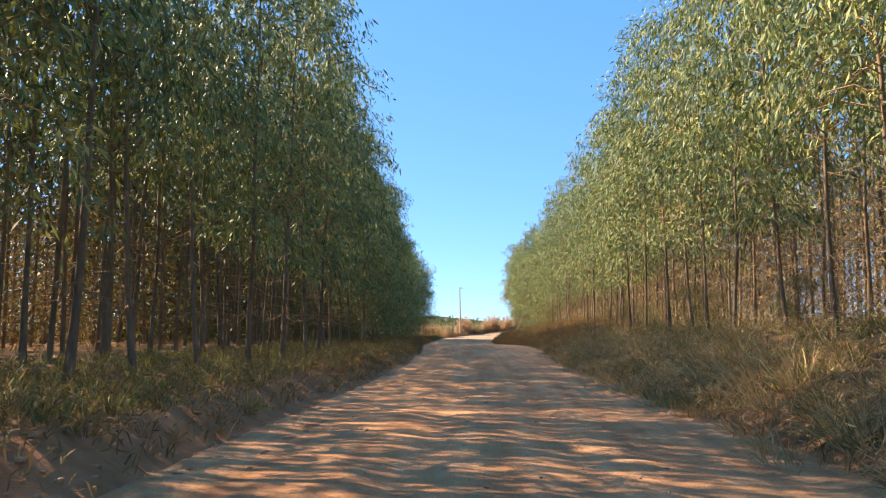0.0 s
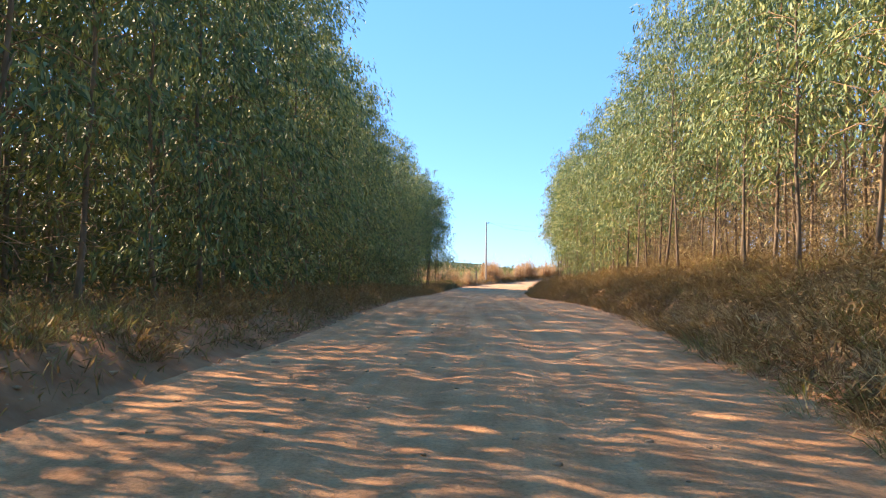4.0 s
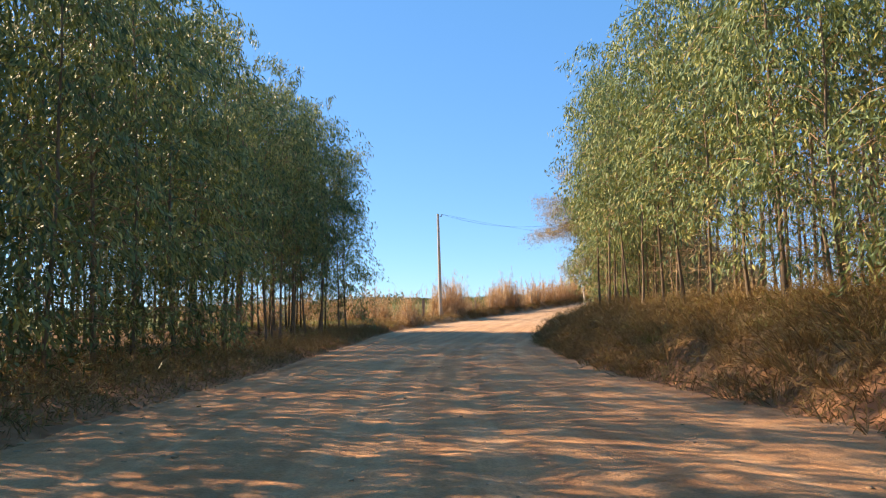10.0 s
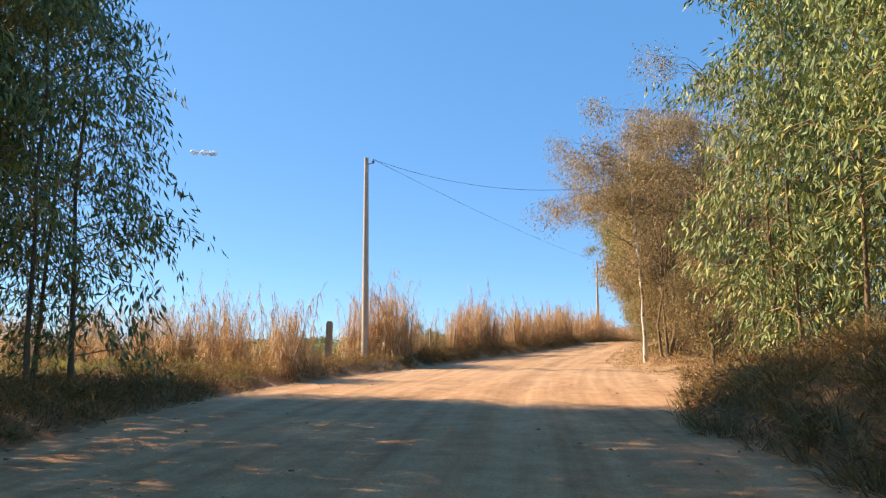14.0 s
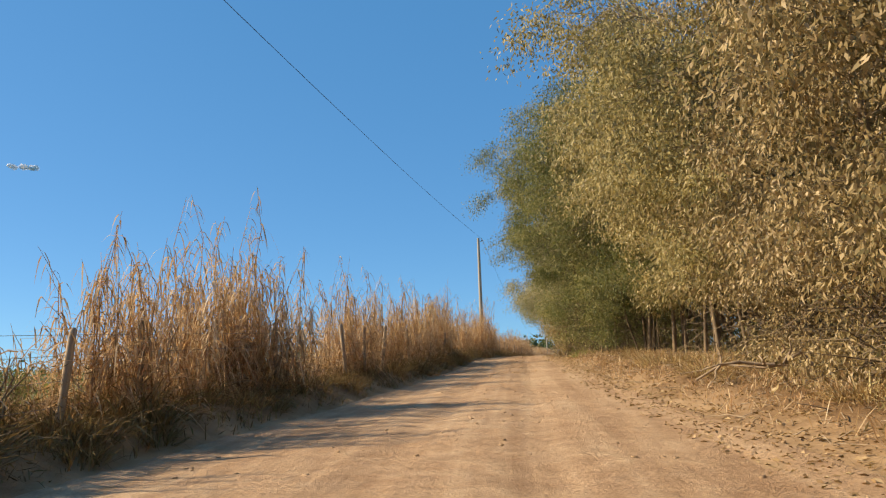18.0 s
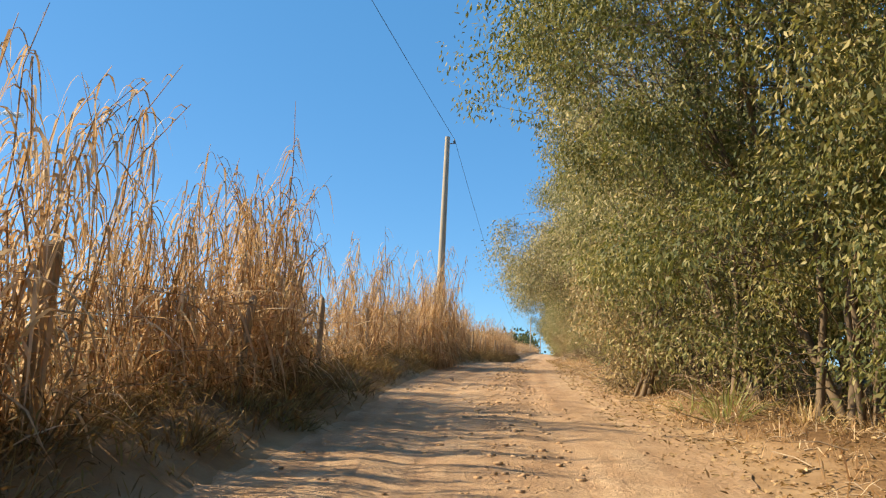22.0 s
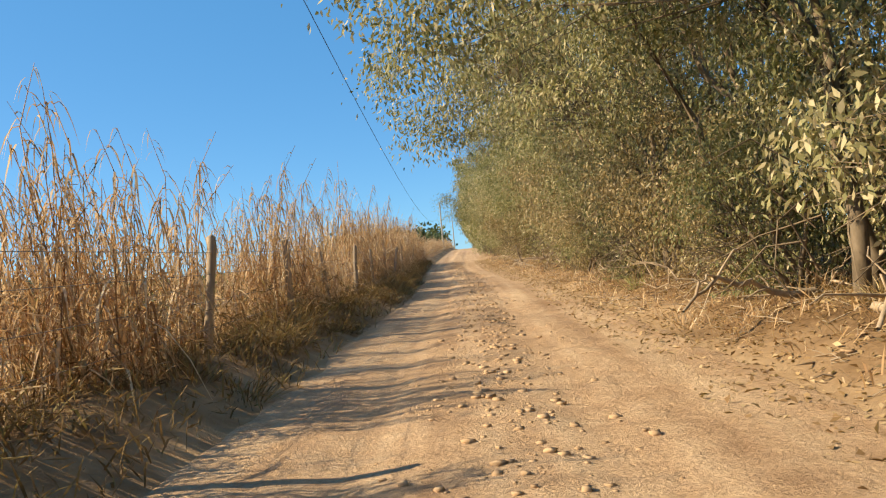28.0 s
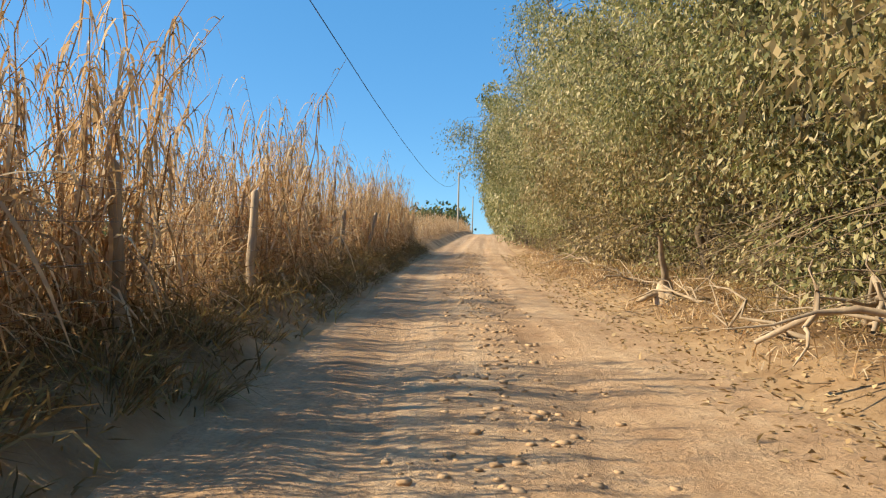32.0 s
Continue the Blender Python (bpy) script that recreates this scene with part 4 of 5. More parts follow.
GAPS = [(326.0, 327.4), (353.0, 354.6), (360.6, 362.2), (369.4, 371.8), (381.0, 383.0)]


SPARSE = [(279.5, 283.5), (305.0, 314.4), (335.0, 336.5), (341.0, 343.6), (349.5, 354.0)]


def thinned(s):
    return any(a < s < b for a, b in SPARSE)


def fullness(s):
    """How thick and tall the grass belt stands, 0 to 1."""
    if any(a < s < b for a, b in GAPS):
        return 0.08
    stand = np.interp(s, [243, 254, 261, 263, 264.5, 266.5, 268, 271.5, 273.5, 279, 283, 288, 300, 334, 337, 340, 345, 350, 353, 1e3],
                      [0.3, 0.3, 0.45, 0.8, 1.15, 1.1, 0.3, 0.3, 1.15, 1.1, 0.85, 1.25, 1.2, 1.1, 0.5, 1.1, 0.6, 0.6, 1.2, 1.15])
    return stand * float(0.22 + 0.44 * vn(np.array(s * 0.13), np.array(2.5)) + 0.3 * vn(np.array(s * 0.55), np.array(7.5)))


BELT, s = [], 264.3
while s < 402:
    BELT.append((s, edge_l(s) - 1.6 + rng.normal() * 0.22, fullness(s), float(np.interp(s, [250, 262], [0.8, 1.0]))))
    s += rng.uniform(0.5, 0.8) if vn(np.array(s * 0.6), np.array(11.5)) > 0.45 else rng.uniform(1.0, 1.6)
for q in np.arange(0.0, 26.0, 0.42):  # the belt turns off along the end of the plantation
    BELT.append((257.0 + 0.42 * q + rng.normal() * 0.5, -8.6 - q, 0.3 + 0.65 * float(vn(np.array(q * 0.45), np.array(3.5))), rng.uniform(0.66, 0.84)))
for s, d in ((264.0, -6.0), (264.6, -6.9), (265.1, -5.9), (265.7, -6.7), (266.2, -6.0), (264.4, -7.6), (265.4, -7.5), (266.3, -7.2), (276.4, -5.2), (277.2, -5.6), (278.0, -5.0), (278.6, -5.6),
             (314.3, -2.6), (314.9, -2.3), (315.7, -2.6), (316.4, -2.3), (317.0, -2.7), (317.3, -2.2),
             (255.4, -6.6), (255.9, -7.0), (256.4, -6.5), (256.9, -7.1), (256.1, -7.5)):
    BELT.append((s, d, 0.85, 0.76 if s < 258 else 1.0))
for s, d, full, k3 in BELT:
    clump = new("dry_grass_clump")
    for k in range(2 if thinned(s) else 3):
        kind = CANE[rng.integers(7)] if (full > 0.36 and not (k and thinned(s))) or rng.random() < 0.08 else LOW_CANE[rng.integers(4)]
        a = k * 2.1 + rng.uniform(0, 1)
        ob = under("tuft", kind, clump)
        ob.matrix_local = pose(0.26 * math.cos(a), 0.26 * math.sin(a), 0, 0, 0, rng.uniform(0, 360)) @ Matrix.Scale(rng.uniform(0.85, 1.12), 4)
    put(clump, place(s, d, -0.02), 0, (0.66 + 0.62 * full) * k3)
    tagged(clump, "clump of tall straw-coloured dry grass at the fence", "dry grass", "dry grass along the fence")


def bake(geo, me, m):
    """Adds a copy of a quad mesh, moved by m, to a gathering."""
    v = np.empty(len(me.vertices) * 3)
    me.vertices.foreach_get("co", v)
    f = np.empty(len(me.loops), int)
    me.loops.foreach_get("vertex_index", f)
    a = np.array(m)
    geo.add(v.reshape(-1, 3) @ a[:3, :3].T + a[:3, 3], f.reshape(-1, 4))


thick = Geo()
for row in (1, 2):
    s = 258.0 if row < 2 else 281.0
    while s < 560:
        full = fullness(s)
        if (full > 0.36 and not thinned(s) and vn(np.array(s * 0.45), np.array(row * 3.3)) > (0.42 if row < 2 else 0.62)) or s > 402:
            kind = BACK_CANE[rng.integers(3)]
            m = pose(*place(s, edge_l(s) - 1.4 - 0.8 * row + rng.normal() * 0.2), 0, 0, rng.uniform(0, 360)) @ Matrix.Scale(rng.uniform(0.85, 1.1) * (0.66 + 0.62 * full), 4)
            bake(thick, kind, m)
        s += 1.0 if s < 402 else 2.2
tagged(new("dry_grass_thicket", thick.mesh("dry_grass_thicket", M["straw"])), "thick belt of tall dry straw-coloured grass behind the fence", "dry grass", kind="stuff")

# ---- low grass, weeds, litter, clods ----


def tufts(name, s, d, per, length, width, material, label, flop=0.5, up=0.0):
    n = len(s)
    base = np.repeat(place(s, d, -0.02 + up), per, axis=0)
    base[:, :2] += rng.normal(size=(n * per, 2)) * 0.09
    w = rng.normal(size=(n * per, 3)) * [0.5, 0.5, 0.2] + [0, 0, 1.0]
    L = rng.uniform(0.5, 1.2, n * per) * np.repeat(length * rng.uniform(0.6, 1.3, n), per)
    geo = blades(Geo(), base, w, L, width * rng.uniform(0.6, 1.3, n * per), flop * rng.uniform(0.3, 1.4, n * per), rng, 2)
    return tagged(new(name, geo.mesh(name, material)), label, "grass", kind="stuff")


def scatter(n, s0, s1, u0, u1, side, power=1.0):
    s = rng.uniform(s0, s1, n)
    u = u0 + (u1 - u0) * rng.random(n) ** power
    return s, (edge_l(s) - u if side < 0 else edge_r(s) + u)


def brush_cover(name, s, d, high, size, material, label):
    """A low tangle of dry twigs and small leaves over the ground."""
    c = place(s, d) + np.stack([0 * s, 0 * s, high * rng.beta(1.0, 1.8, len(s)) * (0.35 + vn(s * 0.8, d * 0.8 + 20))], -1)
    w = rng.normal(size=c.shape) * [0.8, 0.8, 0.5] + [0, 0, 0.55]
    geo = leaves(Geo(), c, w, size * rng.uniform(0.6, 1.7, len(s)), size * rng.uniform(0.06, 0.15, len(s)), rng)
    return tagged(new(name, geo.mesh(name, material)), label, "undergrowth", kind="stuff")


# first stretch of bank: sunlight is put into the brush's paler colour
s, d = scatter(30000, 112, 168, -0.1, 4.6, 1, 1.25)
brush_cover("bank_brush", s, d, 0.8, 0.13, M["sunlit_gold_grass"], "tangled brown dry brush on the raised bank, coloured paler for the sun")
s, d = scatter(90000, 160, 257, -0.1, 4.2, 1, 1.1)
brush_cover("steep_bank_brush", s, d, 0.7, 0.15, M["verge_grass"], "dense brown brush on the steep bank")
s, d = scatter(48000, 112, 258, 0.15, 4.4, -1, 1.2)
brush_cover("shaded_brush", s, d, 0.5, 0.14, M["verge_grass"], "low dry brush on the shaded bank")
s, d = scatter(26000, 166, 252, -0.1, 2.4, -1, 1.0)
brush_cover("shrubby_brush", s, d, 0.6, 0.15, M["verge_grass"], "dark brush at the foot of the shaded plantation edge")
s, d = scatter(34000, 246, 400, 0.12, 1.7, -1, 0.9)
brush_cover("fence_brush", s, d, 0.75, 0.13, M["verge_grass"], "low brown brush at the foot of the tall grass")
s, d = scatter(14000, 258, 400, 0.7, 3.4, 1, 0.8)
brush_cover("verge_brush", s, d, 0.35, 0.11, M["verge_grass"], "thin dry brush under the hedge")


def tussock(seed, high, wide, n, material, fine=1.0):
    """A mounded bunch of fine dry grass."""
    rng = np.random.default_rng(seed)
    a, r = rng.uniform(0, 6.3, n), wide * np.sqrt(rng.random(n))
    base = np.stack([np.cos(a) * r * 0.55, np.sin(a) * r * 0.55, np.full(n, -0.08)], -1)
    w = np.stack([np.cos(a) * r / wide * 0.9, np.sin(a) * r / wide * 0.9, np.full(n, 1.0)], -1) + rng.normal(size=(n, 3)) * 0.22
    return blades(Geo(), base, w, high * rng.uniform(0.6, 1.35, n), fine * rng.uniform(0.008, 0.02, n), rng.uniform(0.25, 0.75, n) / fine, rng, 2 if fine == 1.0 else 3).mesh("grass_tussock", material)


BROWN_BUNCH = [tussock(i, h, w, 120, M["verge_grass"]) for i, (h, w) in enumerate(((0.62, 0.6), (0.8, 0.7), (0.5, 0.55)))]
FINE_BUNCH = [tussock(i + 30, h, w, 190, M["sunlit_gold_grass"], 0.6) for i, (h, w) in enumerate(((0.55, 0.7), (0.7, 0.85), (0.45, 0.6)))]
GOLD_BUNCH = [tussock(i + 9, h, w, 130, M["sunlit_gold_grass"]) for i, (h, w) in enumerate(((0.62, 0.6), (0.8, 0.7), (0.5, 0.55)))]
GREEN_BUNCH = [tussock(i + 5, h, 0.55, 130, M["green_grass"]) for i, h in enumerate((0.5, 0.65))]
far_green, far_brown, far_gold = Geo(), Geo(), Geo()
for side, n, u0, u1 in ((1, 700, 0.1, 4.6), (-1, 260, 0.4, 3.6)):
    s, d = scatter(n, 113, 257, u0, u1, side, 1.15)
    for i in range(n):
        u = d[i] - edge_r(s[i]) if side > 0 else edge_l(s[i]) - d[i]
        green = rng.random() < (0.2 + 0.16 * u if s[i] < 165 or side < 0 else 0.06 * u)
        # mostly before 160 m: sun on the bank goes into the bunch colour
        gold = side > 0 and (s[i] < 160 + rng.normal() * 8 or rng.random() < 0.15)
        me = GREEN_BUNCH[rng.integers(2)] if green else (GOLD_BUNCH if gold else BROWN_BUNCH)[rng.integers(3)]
        k, turn = rng.uniform(0.65, 1.2) * (1.0 if side > 0 else 0.72), rng.uniform(0, 6.3)
        if i % 4:
            bake(far_green if green else far_gold if gold else far_brown, me, pose(*place(s[i], d[i], -0.03), 0, 0, math.degrees(turn)) @ Matrix.Scale(k, 4))
            continue
        ob = put(new("grass_tussock", me), place(s[i], d[i], -0.03), turn, k)
        tagged(ob, "rounded tussock of yellow-green grass on the roadside bank" if green else "rounded tussock of brown dry grass on the roadside bank",
               "grass", "grass tussocks on the banks")
s, d = scatter(450, 257, 400, 0.3, 1.6, -1, 0.9)  # foot of the tall grass along the fence
for i in range(450):
    bake(far_brown, GOLD_BUNCH[rng.integers(3)], pose(*place(s[i], d[i], -0.03), 0, 0, rng.uniform(0, 360)) @ Matrix.Scale(rng.uniform(0.5, 1.0), 4))
s, d = scatter(60, 266.8, 273.5, 0.7, 3.2, -1)  # lower stretch of the belt
for i in range(60):
    bake(far_brown, BROWN_BUNCH[rng.integers(3)], pose(*place(s[i], d[i], -0.03), 0, 0, rng.uniform(0, 360)) @ Matrix.Scale(rng.uniform(1.1, 1.7), 4))
s, d = rng.uniform(246, 266, 160), rng.uniform(-20, -7, 160)
for i in range(160):
    bake(far_brown, BROWN_BUNCH[rng.integers(3)], pose(*place(s[i], d[i], -0.03), 0, 0, rng.uniform(0, 360)) @ Matrix.Scale(rng.uniform(0.7, 1.2), 4))
s, d = scatter(400, 164, 247, 0.0, 3.6, 1)  # thick brush on the steep stretch of the bank
for i in range(400):
    bake(far_brown, BROWN_BUNCH[rng.integers(3)], pose(*place(s[i], d[i], -0.03), 0, 0, rng.uniform(0, 360)) @ Matrix.Scale(rng.uniform(0.75, 1.25), 4))
s, d = scatter(430, 128, 176, -0.15, 2.6, 1, 1.1)  # mounded grass that hangs over the road's edge, coloured paler for the sun there
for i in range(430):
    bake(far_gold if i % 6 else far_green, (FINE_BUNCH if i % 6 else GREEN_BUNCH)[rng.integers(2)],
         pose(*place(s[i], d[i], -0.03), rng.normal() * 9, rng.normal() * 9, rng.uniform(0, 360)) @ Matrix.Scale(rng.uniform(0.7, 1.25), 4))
REED = [tussock(20 + i, h, 0.4, 60, M["reed"]) for i, h in enumerate((1.0, 1.3))]
for i, (s, d) in enumerate(((301.0, 3.4), (301.9, 3.7), (302.6, 3.3), (306.2, 3.5), (307.0, 3.9), (319.5, 3.6), (349.0, 3.8))):
    ob = put(new("green_grass_clump", REED[i % 2]), place(s, d, -0.03), rng.uniform(0, 6.3), rng.uniform(0.7, 1.05))
    tagged(ob, "clump of dusty green broad-bladed grass at the hedge's foot", "grass", "green grass clumps by the hedge")
tagged(new("tussock_cover", far_brown.mesh("tussock_cover", M["verge_grass"])), "brown dry grass bunches along both sides of the road", "grass", kind="stuff")
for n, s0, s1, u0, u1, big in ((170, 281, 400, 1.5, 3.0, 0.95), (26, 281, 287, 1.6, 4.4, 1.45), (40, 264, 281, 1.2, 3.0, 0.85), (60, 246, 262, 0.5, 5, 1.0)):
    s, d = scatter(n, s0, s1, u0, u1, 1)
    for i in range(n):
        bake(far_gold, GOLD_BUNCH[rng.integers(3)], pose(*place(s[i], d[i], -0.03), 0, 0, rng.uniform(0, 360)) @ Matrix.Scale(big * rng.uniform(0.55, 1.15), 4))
tagged(new("gold_tussock_cover", far_gold.mesh("gold_tussock_cover", M["sunlit_gold_grass"])), "straw-gold grass bunches on the verge and the sun-brightened bank", "grass", kind="stuff")
tagged(new("green_tussock_cover", far_green.mesh("green_tussock_cover", M["green_grass"])), "yellow-green grass bunches under the plantation edge", "grass", kind="stuff")
s, d = scatter(2600, 112, 254, -0.15, 5.0, 1, 1.2)
tufts("bank_grass", s, d, 7, 0.55, 0.014, M["verge_grass"], "brown dry grass on the raised bank")
s, d = scatter(1600, 222, 258, -0.1, 5.0, 1)
tufts("bend_grass", s, d, 7, 0.55, 0.014, M["verge_grass"], "brown dry grass on the bank at the bend")
s, d = scatter(1200, 112, 252, 1.6, 6.5, 1)
tufts("bank_grass_green", s, d, 7, 0.6, 0.02, M["green_grass"], "yellow-green grass under the plantation edge")
s, d = np.concatenate([scatter(1500, 112, 256, 1.2, 5.5, -1, 1.0), scatter(3600, 112, 166, 0.8, 5.5, -1, 1.0)], 1)
tufts("shaded_grass", s, d, 6, 0.45, 0.016, M["green_grass"], "dull green grass on the shaded bank")
s, d = scatter(2600, 112, 258, 0.15, 1.8, -1)
tufts("bank_fringe", s, d, 6, 0.38, 0.02, M["verge_grass"], "dry brown grass fringe on the earth bank")
s, d = scatter(3800, 244, 400, 0.1, 1.3, -1, 0.8)
tufts("fence_grass", s, d, 6, 0.34, 0.016, M["verge_grass"], "short dry grass at the foot of the tall grass")
s, d = scatter(4200, 258, 400, 0.3, 5.0, 1, 0.9)
tufts("verge_grass", s, d, 7, 0.42, 0.014, M["straw"], "sparse dry grass on the verge by the hedge")
s, d = scatter(2600, 244, 420, 3.2, 16, -1)
tufts("pasture_grass", s, d, 5, 0.5, 0.05, M["green_grass"], "green pasture grass beyond the fence")

n = 5200  # green crop in the field beyond the fence
s, d = rng.uniform(300, 430, n), -8.0 - 40 * rng.random(n) ** 1.4
x, y = spot(s, d)
foot = np.repeat(np.stack([x, y, level(s) + ground_height(s, d)], -1), 6, axis=0)
foot += np.stack([rng.normal(size=len(foot)) * 0.1, rng.normal(size=len(foot)) * 0.1, rng.uniform(-0.05, 0.5, len(foot))], -1)
way = rng.normal(size=foot.shape) * [0.7, 0.7, 0.2] + [0, 0, 0.9]
crop = blades(Geo(), foot, way, rng.uniform(0.4, 0.9, len(foot)), rng.uniform(0.05, 0.09, len(foot)), rng.uniform(0.4, 1.0, len(foot)), rng, 2)
tagged(new("field_crop", crop.mesh("field_crop", M["crop_leaf"])), "low dark green crop in the field beyond the fence", "crop", kind="stuff")

s, d = scatter(60000, 256, 400, -0.8, 5.5, 1, 1.0)
c = place(s, d, 0.02)
litter = leaves(Geo(), c, rng.normal(size=c.shape) * [1, 1, 0.25], rng.uniform(0.04, 0.11, len(c)), rng.uniform(0.02, 0.05, len(c)), rng, 0.25, 0.3)
tagged(new("leaf_litter", litter.mesh("leaf_litter", M["litter"])), "fallen dry leaves on the verge", "leaf litter", kind="stuff")


n = 3800
s, d = scatter(n, 257, 398, 0.2, 4.6, 1)
a, way = place(s, d, 0.015), rng.uniform(0, 6.3, n)
b = a + np.stack([np.cos(way), np.sin(way), rng.uniform(-0.03, 0.22, n)], -1) * (0.15 + 0.6 * rng.random(n) ** 2)[:, None]
twigs = stems(Geo(), lines(a, b, 3, -0.02, 0.02, rng), np.tile([0.009, 0.007, 0.003], (n, 1)) * rng.uniform(0.5, 1.4, (n, 1)), 3)
tagged(new("fallen_twigs", twigs.mesh("fallen_twigs", M["dead_wood"])), "dry fallen twigs scattered on the verge", "twigs", kind="stuff")


def clods(name, s, d, size, label, h):
    n = len(s)
    x, y = spot(s, d)
    c = np.stack([x, y, level(s) + h(s, d)], -1)
    box = np.array([(a, b, e) for e in (-0.4, 0.6) for b in (-1, 1) for a in (-1, 1)], float)
    f = np.array([(0, 2, 3, 1), (4, 5, 7, 6), (0, 1, 5, 4), (2, 6, 7, 3), (0, 4, 6, 2), (1, 3, 7, 5)])
    v = box[None] * rng.uniform(0.5, 1.0, (n, 8, 3)) * size[:, None, None] * [1, 1, 0.8]
    a = rng.uniform(0, 6.3, n)
    vx = v[..., 0] * np.cos(a)[:, None] - v[..., 1] * np.sin(a)[:, None]
    vy = v[..., 0] * np.sin(a)[:, None] + v[..., 1] * np.cos(a)[:, None]
    geo = Geo().add(np.stack([vx, vy, v[..., 2]], -1) + c[:, None], (np.arange(n)[:, None, None] * 8 + f[None]).reshape(-1, 4))
    return tagged(new(name, geo.mesh(name, M["clod"])), label, "stones", kind="stuff")


s = rng.uniform(115, 330, 1800)
d = rng.uniform(0, 1, 1800) * (edge_r(s) - edge_l(s)) + edge_l(s)
clods("road_stones", s, d, rng.uniform(0.01, 0.035, 1800), "small stones and clods on the dirt road", road_rise)
s = rng.uniform(290, 400, 6500)
d = 0.4 + rng.normal(size=6500) * 0.36
clods("centre_clods", s, d, 0.006 + 0.042 * rng.random(6500) ** 3.0, "loose clods between the wheel tracks", road_rise)

s, d = scatter(2600, 114, 256, -0.3, 0.9, -1)
clods("bank_clods", s, d, 0.012 + 0.05 * rng.random(2600) ** 3, "crumbled red earth on the cut bank", lambda s, d: rise(s, d) + 0.01)
s, d = scatter(3200, 256, 400, -0.3, 3.2, 1)
clods("verge_clods", s, d, 0.008 + 0.035 * rng.random(3200) ** 3, "loose dry clods on the verge", lambda s, d: rise(s, d) + 0.01)

# ---- poles, wires, fence ----


def utility_pole(xyz, high, lean, label):
    ob = new("utility_pole")
    z = np.linspace(-0.4, high, 8)
    shaft = stems(Geo(), np.stack([0 * z, 0 * z, z], -1)[None], (0.155 - 0.0075 * z)[None], 14)
    top = np.array([(0.02 * math.cos(a), 0.02 * math.sin(a), high) for a in np.linspace(0, 6.283, 15)[:-1]])
    rim = np.array([((0.155 - 0.0075 * high) * math.cos(a), (0.155 - 0.0075 * high) * math.sin(a), high) for a in np.linspace(0, 6.283, 15)[:-1]])
    shaft.add(np.r_[rim, top], [(i, (i + 1) % 14, 14 + (i + 1) % 14, 14 + i) for i in range(14)])
    under("shaft", shaft.mesh("shaft", M["concrete"], True), ob)
    bolt = stems(Geo(), [[(0, 0, high - 0.25), (0.12, 0, high - 0.25), (0.3, 0, high - 0.2)]], [[0.02, 0.02, 0.015]], 6)
    bracket = under("bracket", bolt.mesh("bracket", M["steel"]), ob, "steel bracket")
    bell = stems(Geo(), [[(0.28, 0, high - 0.22), (0.28, 0, high - 0.14), (0.28, 0, high - 0.1), (0.28, 0, high - 0.04)]], [[0.05, 0.055, 0.03, 0.02]], 8)
    under("insulator", bell.mesh("insulator", M["steel"], True), bracket)
    put(ob, xyz, 0, 1, lean)
    return tagged(ob, label, "utility pole", "utility poles along the road")


POLES = [((0.95, 134.7, 1.5), 8.6, (0.3, -0.8)), ((25.95, 184.02, 4.4), 8.4, (0, 0.4)), ((92.6, 319.9, 8.6), 8.2, (0, 0)), ((122, 376, 9.6), 8.2, (0, 0))]
for xyz, high, lean in POLES:
    utility_pole(xyz, high, lean, "round grey concrete utility pole in the dry grass")


def tip(i):
    return np.array(bpy.data.objects["utility_pole" if not i else "utility_pole.%03d" % i].matrix_basis @ Vector((0.28, 0, POLES[i][1] - 0.05)))


tree_top = np.array([13.0, 134.3, 9.6])
for a, b, sag in ((tip(0), tip(1), 0.35), (tip(1), tip(2), 5.2), (tip(2), tip(3), 1.4), (tip(0), tree_top, 0.9)):
    w = stems(Geo(), lines([a], [b], 24, sag), np.full((1, 24), 0.008), 5)
    tagged(new("power_line", w.mesh("power_line", M["cable"], True)), "thin dark power line sagging between the poles", "cable", "power lines")

concrete_post = new("concrete_post")
part("shaft", block(0.24, 0.2, 1.75, -0.3, 0.02), M["post_wood"], concrete_post)
part("cap", block(0.2, 0.16, 0.06, 1.45, 0.015), M["post_wood"], concrete_post)
put(concrete_post, place(261.0, -7.4), heading(261), 1.0, (1, 2))
tagged(concrete_post, "thick weathered grey corner post beside the pole", "fence post")


def post_mesh(seed):
    rng = np.random.default_rng(seed)
    z = np.array([-0.4, 0.0, 0.5, 1.0, 1.5, 1.62, 1.66])
    r = np.array([0.075, 0.075, 0.07, 0.068, 0.066, 0.06, 0.02]) * rng.uniform(0.9, 1.1, 7)
    axis = np.stack([rng.normal(size=7) * 0.008, rng.normal(size=7) * 0.008, z], -1)
    return stems(Geo(), axis[None], r[None], 7).mesh("fence_post", M["post_wood"])


def sawn_post(seed, wide, deep, high):
    """A squared, weathered post with a chipped top."""
    rng = np.random.default_rng(seed)
    bm = block(wide, deep, high + 0.4, -0.4, 0.012)
    for v in bm.verts:
        v.co.x += 0.012 * math.sin(v.co.z * 3 + seed) + rng.normal() * 0.003
        v.co.y += 0.01 * math.sin(v.co.z * 2.3 + seed * 2)
        if v.co.z > high - 0.1:
            v.co.z += rng.normal() * 0.012 + v.co.x * 0.3
    me = bpy.data.meshes.new("fence_post")
    bm.to_mesh(me)
    bm.free()
    me.materials.append(M["sawn_wood"])
    return me


POSTS = [post_mesh(i) for i in range(4)]
SAWN = [sawn_post(1, 0.2, 0.14, 1.75), sawn_post(2, 0.23, 0.16, 1.8)]
